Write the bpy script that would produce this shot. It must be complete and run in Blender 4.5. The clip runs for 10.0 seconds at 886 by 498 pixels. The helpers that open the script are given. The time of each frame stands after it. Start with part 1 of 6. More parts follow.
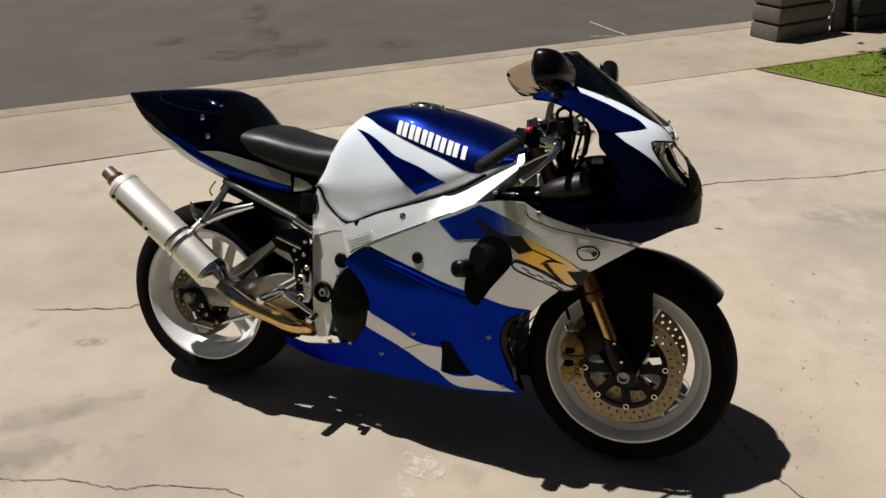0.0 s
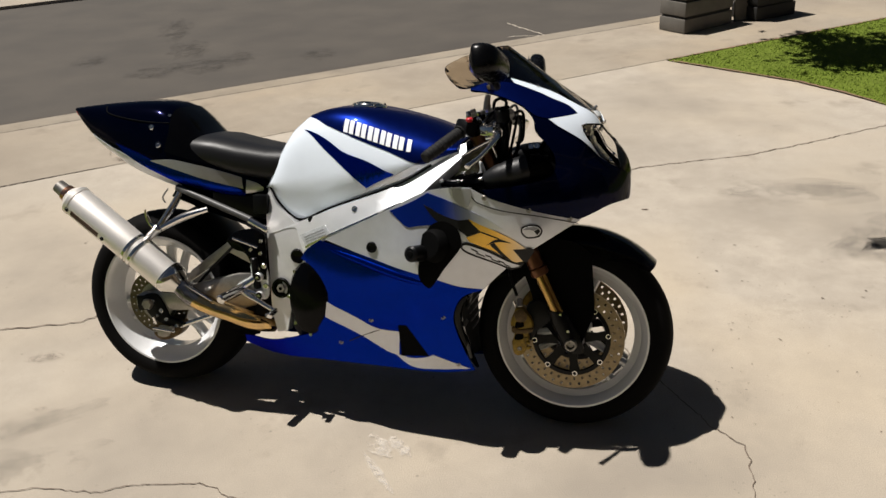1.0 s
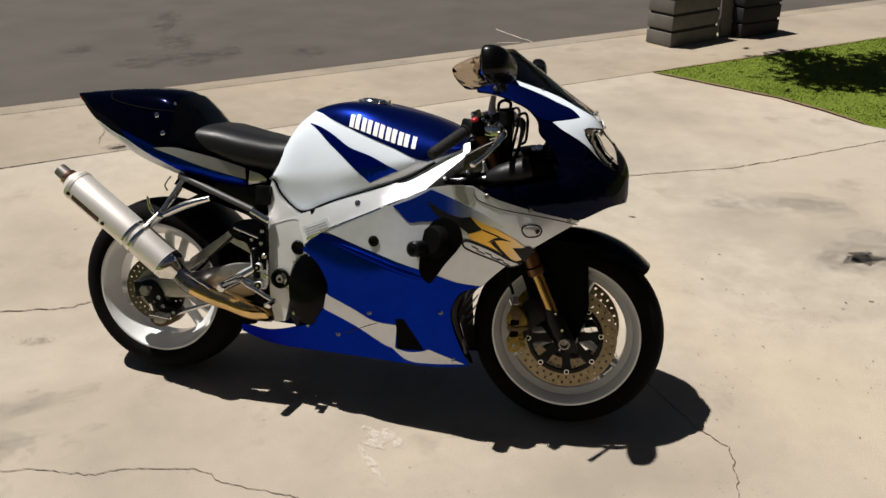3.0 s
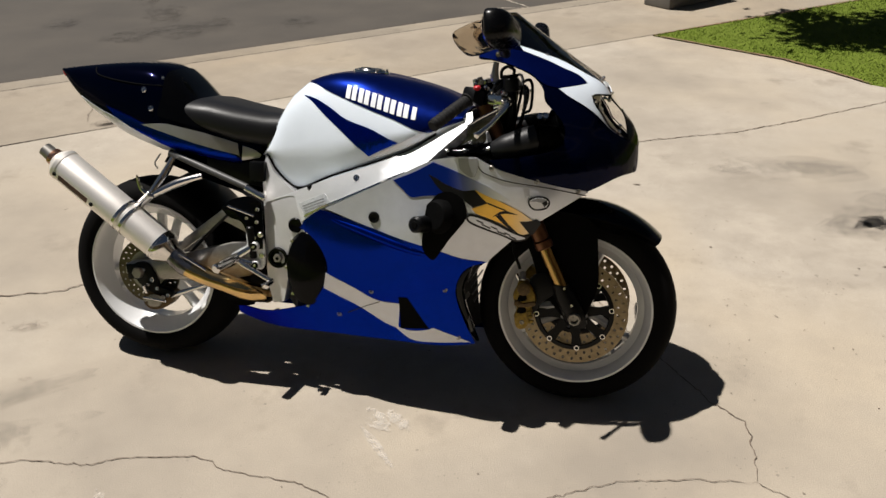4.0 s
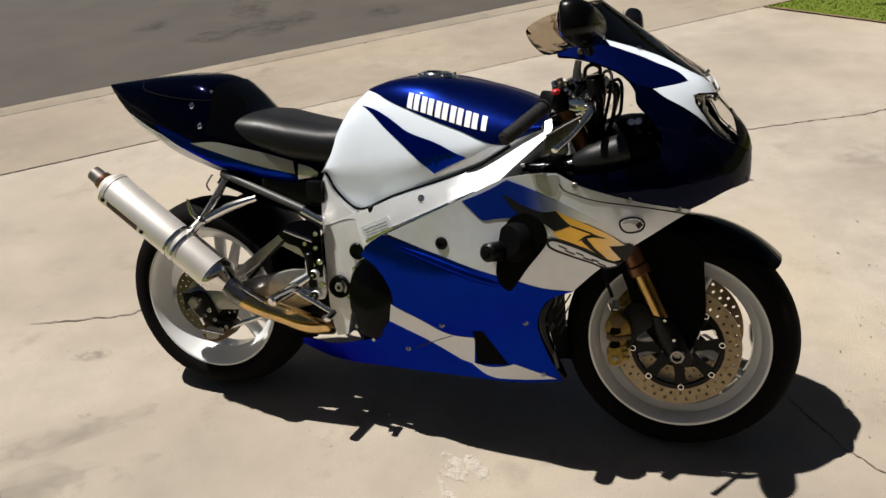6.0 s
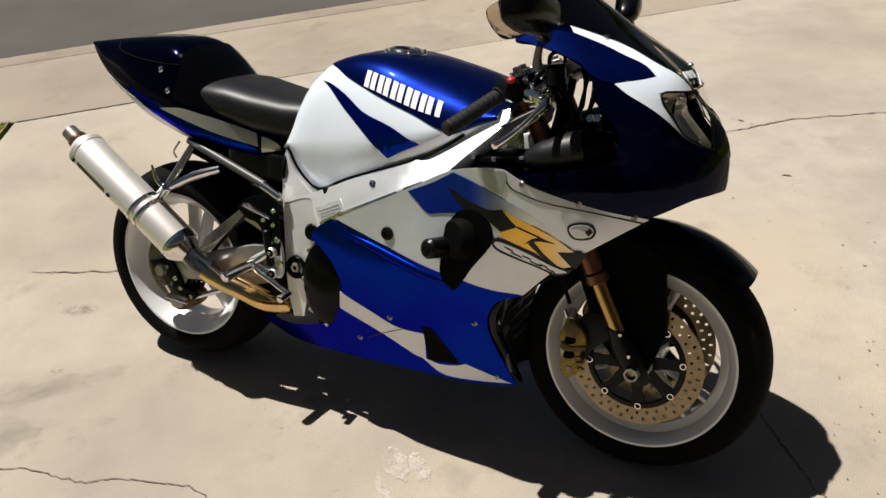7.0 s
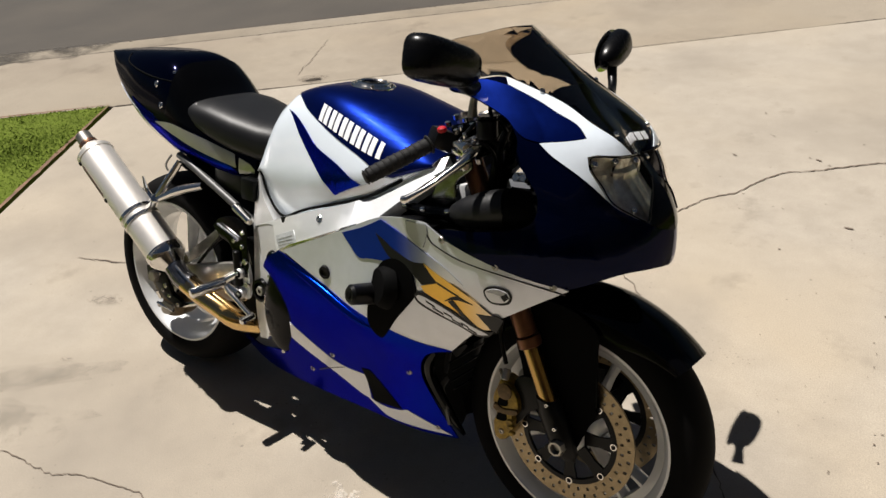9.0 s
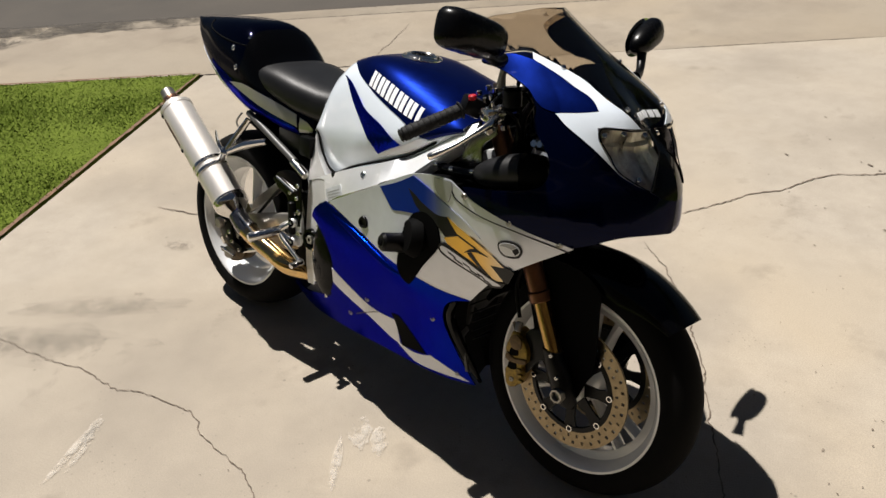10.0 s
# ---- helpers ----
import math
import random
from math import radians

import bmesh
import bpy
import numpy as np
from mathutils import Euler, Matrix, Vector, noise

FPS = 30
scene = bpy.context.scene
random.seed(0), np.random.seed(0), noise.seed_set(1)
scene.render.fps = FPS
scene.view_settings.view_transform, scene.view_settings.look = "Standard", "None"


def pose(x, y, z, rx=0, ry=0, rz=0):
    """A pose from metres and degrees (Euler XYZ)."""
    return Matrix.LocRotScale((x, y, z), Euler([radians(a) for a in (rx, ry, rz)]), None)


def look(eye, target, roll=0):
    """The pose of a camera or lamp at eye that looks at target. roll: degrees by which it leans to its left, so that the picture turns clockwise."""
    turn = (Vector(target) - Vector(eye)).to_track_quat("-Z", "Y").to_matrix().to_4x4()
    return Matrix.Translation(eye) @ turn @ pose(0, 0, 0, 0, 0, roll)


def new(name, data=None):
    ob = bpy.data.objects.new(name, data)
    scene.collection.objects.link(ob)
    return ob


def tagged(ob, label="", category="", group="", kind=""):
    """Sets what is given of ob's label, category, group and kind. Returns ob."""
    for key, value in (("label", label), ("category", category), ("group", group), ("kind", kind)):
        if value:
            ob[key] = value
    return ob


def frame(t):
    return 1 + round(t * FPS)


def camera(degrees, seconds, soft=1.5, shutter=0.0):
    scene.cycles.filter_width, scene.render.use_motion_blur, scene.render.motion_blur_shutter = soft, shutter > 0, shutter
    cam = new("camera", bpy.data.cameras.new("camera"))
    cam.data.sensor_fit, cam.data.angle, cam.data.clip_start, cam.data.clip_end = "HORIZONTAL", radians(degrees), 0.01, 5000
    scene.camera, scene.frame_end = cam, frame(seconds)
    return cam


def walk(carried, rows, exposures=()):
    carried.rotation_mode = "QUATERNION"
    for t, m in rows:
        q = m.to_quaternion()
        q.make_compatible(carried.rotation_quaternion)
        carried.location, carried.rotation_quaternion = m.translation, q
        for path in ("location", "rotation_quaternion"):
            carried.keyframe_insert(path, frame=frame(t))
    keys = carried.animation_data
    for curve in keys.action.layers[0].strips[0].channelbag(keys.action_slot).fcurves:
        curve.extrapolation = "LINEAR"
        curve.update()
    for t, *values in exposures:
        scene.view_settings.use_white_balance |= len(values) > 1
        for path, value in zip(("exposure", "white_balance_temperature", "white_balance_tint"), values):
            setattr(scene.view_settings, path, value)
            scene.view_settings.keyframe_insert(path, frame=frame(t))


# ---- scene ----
cam = camera(53.6, 10.0)
PATH = [
    (0, (1.689, -2.109, 1.72), (1.041, -0.436, 0.836), -1.8),
    (0.5, (1.736, -2.197, 1.738), (1.125, -0.51, 0.855), -1.8),
    (1, (1.676, -2.283, 1.734), (1.182, -0.554, 0.86), -3.3),
    (1.5, (1.631, -2.342, 1.737), (1.165, -0.597, 0.878), -2.3),
    (2, (1.616, -2.365, 1.736), (1.175, -0.609, 0.886), -1.2),
    (3.3, (1.606, -2.352, 1.737), (1.171, -0.611, 0.853), -0.4),
    (3.5, (1.595, -2.346, 1.727), (1.164, -0.616, 0.82), -0.7),
    (4, (1.567, -2.266, 1.706), (1.146, -0.545, 0.777), -1.5),
    (4.5, (1.583, -2.099, 1.686), (1.069, -0.418, 0.733), -0.7),
    (5, (1.565, -2.024, 1.671), (1.012, -0.371, 0.69), -1.4),
    (5.5, (1.51, -1.982, 1.664), (1.017, -0.31, 0.684), -1.9),
    (5.7, (1.505, -1.966, 1.669), (0.96, -0.298, 0.71), -4.4),
    (6.8, (1.809, -1.702, 1.64), (1.007, -0.179, 0.622), -5.3),
    (7, (1.822, -1.64, 1.646), (0.994, -0.133, 0.623), -5.8),
    (7.5, (1.89, -1.476, 1.66), (0.989, -0.014, 0.634), -5.3),
    (8, (2.045, -1.338, 1.667), (0.986, -0.039, 0.576), -4.9),
    (8.5, (2.161, -1.261, 1.678), (1.024, -0.001, 0.619), -6.0),
    (9, (2.182, -1.261, 1.684), (1.064, 0.048, 0.666), -6.5),
    (9.5, (2.302, -1.295, 1.686), (1.11, -0.072, 0.644), -5.2),
    (10, (2.423, -1.343, 1.696), (1.169, -0.158, 0.684), -5.2),
]
walk(cam, [(t, look(eye, target, roll)) for t, eye, target, roll in PATH], [(0.0, 0.27), (0.8, 0.39), (3.5, 0.39), (4.5, 0.36), (5.5, 0.38), (7.0, 0.48), (10.0, 0.46)])

# ---------------------------------------------------------------- light
SUN_DIR = Vector((-0.42, 0.045, 1.0)).normalized()
world = bpy.data.worlds.new("sky")
scene.world = world
world.use_nodes = True
sky = world.node_tree.nodes.new("ShaderNodeTexSky")
sky.sky_type, sky.sun_disc = "NISHITA", False
sky.sun_elevation = math.asin(SUN_DIR.z)
sky.sun_rotation = math.atan2(SUN_DIR.x, SUN_DIR.y)
background = world.node_tree.nodes["Background"]
background.inputs["Strength"].default_value = 0.013
world.node_tree.links.new(sky.outputs[0], background.inputs[0])
sun = new("sun", bpy.data.lights.new("sun", "SUN"))
sun.data.energy, sun.data.angle, sun.data.color = 5.0, radians(0.55), (1.0, 0.955, 0.90)
sun.matrix_world = look(SUN_DIR * 30, (0, 0, 0))


# ---------------------------------------------------------------- materials
def material(name, colour, rough=0.5, metal=0.0, vary=0.08, scale=6.0, fine=120.0, bump=0.0, coat=0.0, spread=0.12, spec=0.5, second=None, each=0.0, edge=None):
    """A surface with variation at two scales: a broad mottle and a fine grain. second: the colour towards which it mottles."""
    m = bpy.data.materials.new(name)
    m.use_nodes = True
    nodes, links = m.node_tree.nodes, m.node_tree.links
    shader = nodes["Principled BSDF"]
    where = nodes.new("ShaderNodeTexCoord")
    broad, grain = nodes.new("ShaderNodeTexNoise"), nodes.new("ShaderNodeTexNoise")
    broad.inputs["Scale"].default_value, broad.inputs["Detail"].default_value = scale, 6
    grain.inputs["Scale"].default_value, grain.inputs["Detail"].default_value = fine, 4
    for n in (broad, grain):
        links.new(where.outputs["Object"], n.inputs["Vector"])
    mix = nodes.new("ShaderNodeMath")
    mix.operation = "MULTIPLY_ADD"
    mix.inputs[1].default_value, mix.inputs[2].default_value = 0.4, 0.0
    links.new(grain.outputs["Fac"], mix.inputs[0])
    add = nodes.new("ShaderNodeMath")
    add.operation = "MULTIPLY_ADD"
    add.inputs[1].default_value = 0.6
    links.new(broad.outputs["Fac"], add.inputs[0])
    links.new(mix.outputs[0], add.inputs[2])
    ramp = nodes.new("ShaderNodeValToRGB")
    ramp.color_ramp.elements[0].position, ramp.color_ramp.elements[1].position = 0.35, 0.65
    low = second or tuple(c * (1 - vary) for c in colour)
    high = tuple(min(c * (1 + vary), 1) for c in colour)
    ramp.color_ramp.elements[0].color, ramp.color_ramp.elements[1].color = (*low, 1), (*high, 1)
    links.new(add.outputs[0], ramp.inputs[0])
    tint = ramp.outputs[0]
    if each:
        info, amount, tone = nodes.new("ShaderNodeObjectInfo"), nodes.new("ShaderNodeMapRange"), nodes.new("ShaderNodeHueSaturation")
        amount.inputs[3].default_value, amount.inputs[4].default_value = 1 - each, 1 + each
        links.new(info.outputs["Random"], amount.inputs[0])
        links.new(amount.outputs[0], tone.inputs["Value"])
        links.new(tint, tone.inputs["Color"])
        tint = tone.outputs[0]
    links.new(tint, shader.inputs["Base Color"])
    gloss = nodes.new("ShaderNodeMapRange")
    gloss.inputs[3].default_value, gloss.inputs[4].default_value = max(rough - spread * rough, 0.02), min(rough + spread * rough, 1)
    links.new(add.outputs[0], gloss.inputs[0])
    links.new(gloss.outputs[0], shader.inputs["Roughness"])
    shader.inputs["Metallic"].default_value = metal
    shader.inputs["Specular IOR Level"].default_value = spec
    shader.inputs["Coat Weight"].default_value = coat
    if edge:
        shader.inputs["Specular Tint"].default_value = (*edge, 1)
    shader.inputs["Coat Roughness"].default_value = 0.04
    if bump:
        relief = nodes.new("ShaderNodeBump")
        relief.inputs["Strength"].default_value, relief.inputs["Distance"].default_value = bump, 0.004
        links.new(add.outputs[0], relief.inputs["Height"])
        links.new(relief.outputs[0], shader.inputs["Normal"])
    return m


def clear(name, colour, rough=0.02, share=0.8, spec=0.5):
    """A thin tinted pane: light passes straight through, coloured, under a glossy skin."""
    m = bpy.data.materials.new(name)
    m.use_nodes = True
    nodes, links = m.node_tree.nodes, m.node_tree.links
    shader = nodes["Principled BSDF"]
    shader.inputs["Base Color"].default_value = (*[c * 0.03 for c in colour], 1)
    shader.inputs["Roughness"].default_value, shader.inputs["Specular IOR Level"].default_value = rough, spec
    see, mix = nodes.new("ShaderNodeBsdfTransparent"), nodes.new("ShaderNodeMixShader")
    see.inputs[0].default_value = (*colour, 1)
    mix.inputs[0].default_value = share
    links.new(shader.outputs[0], mix.inputs[1])
    links.new(see.outputs[0], mix.inputs[2])
    links.new(mix.outputs[0], nodes["Material Output"].inputs[0])
    return m


def weathered(name, pale, mid, stain, dirt):
    """Weathered concrete: broad stains, a mid mottle, fine sand and scattered dark specks."""
    m = bpy.data.materials.new(name)
    m.use_nodes = True
    nodes, links = m.node_tree.nodes, m.node_tree.links
    shader, where = nodes["Principled BSDF"], nodes.new("ShaderNodeTexCoord")

    def layer(scale, detail, lo, hi, rough=0.55):
        n, r = nodes.new("ShaderNodeTexNoise"), nodes.new("ShaderNodeMapRange")
        n.inputs["Scale"].default_value, n.inputs["Detail"].default_value, n.inputs["Roughness"].default_value = scale, detail, rough
        r.inputs[1].default_value, r.inputs[2].default_value = lo, hi
        links.new(where.outputs["Object"], n.inputs["Vector"])
        links.new(n.outputs["Fac"], r.inputs[0])
        return r.outputs[0]

    def blend(fac, a, b, amount=1.0):
        mx, mul = nodes.new("ShaderNodeMix"), nodes.new("ShaderNodeMath")
        mx.data_type, mul.operation = "RGBA", "MULTIPLY"
        mul.inputs[1].default_value = amount
        links.new(fac, mul.inputs[0])
        links.new(mul.outputs[0], mx.inputs[0])
        for socket, v in ((mx.inputs[6], a), (mx.inputs[7], b)):
            if isinstance(v, tuple):
                socket.default_value = (*v, 1)
            else:
                links.new(v, socket)
        return mx.outputs[2]
    c = blend(layer(6.5, 8, 0.38, 0.62, 0.7), pale, mid)
    c = blend(layer(0.7, 3, 0.44, 0.60, 0.5), c, (pale[0] * 1.05, pale[1] * 0.985, pale[2] * 0.87), 0.8)
    c = blend(layer(0.33, 3, 0.40, 0.62, 0.5), c, tuple(q * 0.84 for q in pale), 0.75)
    c = blend(layer(0.9, 5, 0.46, 0.70, 0.6), c, stain, 0.95)
    c = blend(layer(2.7, 6, 0.60, 0.74, 0.6), c, dirt, 0.7)
    grain = layer(230, 3, 0.30, 0.72)
    c = blend(grain, c, tuple(q * 0.72 for q in mid), 0.5)
    spots, near = nodes.new("ShaderNodeTexVoronoi"), nodes.new("ShaderNodeMapRange")
    spots.inputs["Scale"].default_value = 9.0
    near.inputs[1].default_value, near.inputs[2].default_value, near.inputs[3].default_value, near.inputs[4].default_value = 0.03, 0.055, 1.0, 0.0
    links.new(where.outputs["Object"], spots.inputs["Vector"])
    links.new(spots.outputs["Distance"], near.inputs[0])
    c = blend(near.outputs[0], c, tuple(q * 0.5 for q in stain), 0.5)
    pits, where_pits, few = nodes.new("ShaderNodeTexVoronoi"), nodes.new("ShaderNodeMapRange"), nodes.new("ShaderNodeMath")
    pits.inputs["Scale"].default_value = 42.0
    where_pits.inputs[1].default_value, where_pits.inputs[2].default_value, where_pits.inputs[3].default_value, where_pits.inputs[4].default_value = 0.10, 0.17, 1.0, 0.0
    few.operation = "MULTIPLY"
    links.new(where.outputs["Object"], pits.inputs["Vector"])
    links.new(pits.outputs["Distance"], where_pits.inputs[0])
    links.new(where_pits.outputs[0], few.inputs[0])
    links.new(layer(3.3, 4, 0.50, 0.66), few.inputs[1])
    c = blend(few.outputs[0], c, tuple(q * 0.62 for q in stain), 0.55)
    links.new(c, shader.inputs["Base Color"])
    shader.inputs["Roughness"].default_value = 0.92
    shader.inputs["Specular IOR Level"].default_value = 0.25
    bump = nodes.new("ShaderNodeBump")
    bump.inputs["Strength"].default_value, bump.inputs["Distance"].default_value = 0.35, 0.003
    links.new(grain, bump.inputs["Height"])
    links.new(bump.outputs[0], shader.inputs["Normal"])
    return m


def smudge(name, colour, amount, scale=34.0, detail=8):
    """A mark rubbed onto a surface: flecks of colour that let the ground show between them."""
    m = bpy.data.materials.new(name)
    m.use_nodes = True
    nodes, links = m.node_tree.nodes, m.node_tree.links
    shader, where, flecks, level = nodes["Principled BSDF"], nodes.new("ShaderNodeTexCoord"), nodes.new("ShaderNodeTexNoise"), nodes.new("ShaderNodeMapRange")
    shader.inputs["Base Color"].default_value, shader.inputs["Roughness"].default_value = (*colour, 1), 0.95
    flecks.inputs["Scale"].default_value, flecks.inputs["Detail"].default_value, flecks.inputs["Roughness"].default_value = scale, detail, 0.75
    level.inputs[1].default_value, level.inputs[2].default_value, level.inputs[4].default_value = 0.40, 0.62, amount
    see, mix = nodes.new("ShaderNodeBsdfTransparent"), nodes.new("ShaderNodeMixShader")
    links.new(where.outputs["Object"], flecks.inputs["Vector"])
    links.new(flecks.outputs["Fac"], level.inputs[0])
    links.new(level.outputs[0], mix.inputs[0])
    links.new(see.outputs[0], mix.inputs[1])
    links.new(shader.outputs[0], mix.inputs[2])
    links.new(mix.outputs[0], nodes["Material Output"].inputs[0])
    return m


def smoked(name, colour):
    """Solid tinted plastic: it bends and mirrors light as acrylic does."""
    m = bpy.data.materials.new(name)
    m.use_nodes = True
    shader = m.node_tree.nodes["Principled BSDF"]
    shader.inputs["Base Color"].default_value = (*colour, 1)
    shader.inputs["Roughness"].default_value = 0.02
    shader.inputs["IOR"].default_value = 1.49
    shader.inputs["Transmission Weight"].default_value = 1.0
    return m


def faded(name, first, last, x0, x1):
    """Paint sprayed from one colour into another along the motorcycle's length."""
    m = material(name, first, 0.3, metal=0.8, vary=0.05, scale=40, fine=900, coat=0.12)
    nodes, links = m.node_tree.nodes, m.node_tree.links
    shader, where, split, level, mix = nodes["Principled BSDF"], nodes.new("ShaderNodeTexCoord"), nodes.new("ShaderNodeSeparateXYZ"), nodes.new("ShaderNodeMapRange"), nodes.new("ShaderNodeMix")
    level.interpolation_type, mix.data_type = "SMOOTHSTEP", "RGBA"
    level.inputs[1].default_value, level.inputs[2].default_value = x0, x1
    mix.inputs[7].default_value = (*last, 1)
    links.new(where.outputs["Object"], split.inputs[0])
    links.new(split.outputs[0], level.inputs[0])
    links.new(level.outputs[0], mix.inputs[0])
    links.new(shader.inputs["Base Color"].links[0].from_socket, mix.inputs[6])
    links.new(mix.outputs[2], shader.inputs["Base Color"])
    return m


SCUFF = smudge("chalky_scuff", (0.60, 0.55, 0.48), 0.50, 13.0, 4)
GRIME = smudge("dark_grime", (0.19, 0.155, 0.12), 0.16)
DUST = smudge("grey_road_dust", (0.15, 0.135, 0.112), 0.13, 2.2, 5)
OIL = smudge("oil_mark", (0.018, 0.015, 0.012), 0.15, 5.0, 6)
FAINT = smudge("faint_grey_stain", (0.20, 0.178, 0.15), 0.13, 3.0, 3)
CONCRETE = weathered("concrete", (0.430, 0.380, 0.314), (0.352, 0.309, 0.254), (0.258, 0.224, 0.183), (0.20, 0.17, 0.134))
PAVING = weathered("paving_concrete", (0.355, 0.306, 0.242), (0.292, 0.25, 0.197), (0.228, 0.191, 0.15), (0.175, 0.144, 0.11))
GUTTER = weathered("gutter_concrete", (0.31, 0.268, 0.213), (0.26, 0.225, 0.176), (0.17, 0.143, 0.112), (0.12, 0.098, 0.077))
ASPHALT = material("asphalt", (0.064, 0.0548, 0.0445), 0.95, vary=0.1, scale=1.7, fine=160, bump=0.6, second=(0.046, 0.0395, 0.0325))
EARTH = material("earth", (0.10, 0.07, 0.045), 0.95, vary=0.3, scale=12, fine=90, bump=0.6)
BORDER = material("red_earth", (0.17, 0.10, 0.062), 0.95, vary=0.35, scale=14, fine=120, bump=0.5)
CRACK = material("crack_dirt", (0.135, 0.104, 0.078), 0.95, vary=0.3, scale=30)
DIRT = material("joint_dirt", (0.055, 0.042, 0.032), 0.95, vary=0.35, scale=30)
STAIN = material("pale_scuff", (0.46, 0.41, 0.34), 0.9, vary=0.2, scale=60, second=(0.37, 0.32, 0.255))
GRASS = material("grass_blades", (0.128, 0.176, 0.023), 0.85, vary=0.25, scale=1.2, fine=40, second=(0.102, 0.146, 0.018), spec=0.1)
TURF = material("turf", (0.102, 0.134, 0.019), 0.95, vary=0.2, scale=8, fine=120, bump=0.5, spec=0.1)
BLUE = material("metallic_blue_paint", (0.0012, 0.0175, 0.265), 0.22, metal=0.92, vary=0.1, scale=40, fine=900, coat=0.035, spec=0.06, edge=(0.01, 0.06, 0.42))
DEEP = material("deep_blue_paint", (0.0012, 0.0058, 0.066), 0.32, metal=0.7, vary=0.1, scale=40, fine=900, coat=0.2, spec=0.1, edge=(0.02, 0.05, 0.35))
NAVY = material("dark_blue_paint", (0.0005, 0.002, 0.0145), 0.14, metal=0.55, vary=0.1, scale=40, fine=900, coat=0.13, spec=0.05, edge=(0.1, 0.15, 0.4))
INK = material("blue_black_paint", (0.0003, 0.0010, 0.0062), 0.13, metal=0.5, vary=0.1, scale=40, fine=900, coat=0.12, spec=0.05, edge=(0.06, 0.09, 0.25))
SILVER = material("silver_paint", (0.645, 0.668, 0.72), 0.34, metal=0.48, vary=0.05, scale=30, fine=900, coat=0.6)
DULL = material("dull_silver_paint", (0.50, 0.495, 0.485), 0.3, metal=0.75, vary=0.05, scale=30, fine=900, coat=0.4)
FADE = faded("blue_to_silver_paint", (0.003, 0.034, 0.42), (0.60, 0.61, 0.62), 1.045, 1.215)
GOLD_FADE = faded("gold_to_silver_decal", (0.74, 0.44, 0.075), (0.66, 0.60, 0.48), 1.20, 1.33)
GREY = material("grey_paint", (0.335, 0.342, 0.355), 0.34, metal=0.5, vary=0.06, scale=30, fine=900, coat=0.8)
WHITE = material("white_paint", (0.77, 0.84, 0.92), 0.25, vary=0.03, scale=12, fine=600, coat=0.9)
DECAL_BLACK = material("black_decal", (0.006, 0.006, 0.007), 0.35, vary=0.1, spec=0.25)
DECAL_WHITE = material("white_decal", (0.82, 0.83, 0.85), 0.3, vary=0.03, coat=0.6)
FRAME = material("satin_aluminium", (0.88, 0.89, 0.90), 0.42, metal=0.55, vary=0.05, scale=14, fine=500, bump=0.03)
CAST = material("cast_aluminium", (0.73, 0.725, 0.72), 0.45, metal=0.55, vary=0.08, scale=14, fine=500, bump=0.05)
POLISHED = material("polished_metal", (0.75, 0.73, 0.70), 0.14, metal=1.0, vary=0.06, scale=20, fine=300)
STEEL = material("dull_steel", (0.36, 0.34, 0.31), 0.4, metal=0.9, vary=0.2, scale=30, fine=300)
CAN = material("brushed_titanium", (0.93, 0.885, 0.83), 0.42, metal=0.68, vary=0.05, scale=10, fine=400, bump=0.04)
HEATED = material("heat_tinted_steel", (0.70, 0.46, 0.17), 0.15, metal=1.0, vary=0.25, scale=14, fine=200, second=(0.50, 0.36, 0.20))
GOLD = material("gold_anodised", (0.46, 0.29, 0.10), 0.18, metal=0.95, vary=0.1, scale=30)
BRONZE = material("bronze_caliper", (0.09, 0.055, 0.02), 0.42, metal=0.5, vary=0.35, scale=60, bump=0.25)
CALIPER = material("gold_caliper", (0.215, 0.14, 0.018), 0.34, metal=0.5, vary=0.45, scale=70, second=(0.11, 0.07, 0.012))
PLATE_RED = material("maker_plate", (0.10, 0.045, 0.04), 0.4, metal=0.4, vary=0.5, scale=140, fine=300, second=(0.03, 0.022, 0.022))
COPPER = material("heat_tinted_copper", (0.62, 0.32, 0.18), 0.25, metal=0.95, vary=0.25, scale=60, second=(0.40, 0.24, 0.20))
GUN = material("gunmetal_sleeve", (0.25, 0.25, 0.27), 0.2, metal=0.95, vary=0.25, scale=40, second=(0.14, 0.13, 0.13))
BROWN = material("bronze_tube", (0.16, 0.07, 0.035), 0.3, metal=0.7, vary=0.15, scale=40)
RAIL = material("grey_coated_tube", (0.085, 0.084, 0.083), 0.45, metal=0.35, vary=0.2, scale=30, fine=300, spec=0.3)
DARK_DISC = material("dark_disc_steel", (0.14, 0.115, 0.075), 0.35, metal=0.9, vary=0.2, scale=60, fine=600)
DISC = material("brake_disc_steel", (0.265, 0.208, 0.13), 0.3, metal=0.97, vary=0.2, scale=60, fine=600)
RIM = material("white_rim_paint", (0.72, 0.725, 0.73), 0.3, metal=0.15, vary=0.04, scale=12, fine=300, coat=0.6)
RUBBER = material("tyre_rubber", (0.0035, 0.0033, 0.0033), 0.8, vary=0.25, scale=30, fine=400, bump=0.15, spec=0.08)
PLASTIC = material("black_plastic", (0.0028, 0.0028, 0.0032), 0.34, vary=0.2, scale=40, fine=500, spec=0.18)
GLOSSBLACK = material("gloss_black", (0.0015, 0.0015, 0.0018), 0.11, vary=0.1, spec=0.14)
SHELL = material("satin_mirror_shell", (0.0022, 0.0022, 0.0025), 0.27, vary=0.15, scale=40, fine=500, spec=0.16)
CASE = material("black_case", (0.0015, 0.0015, 0.0018), 0.13, vary=0.1, spec=0.12)
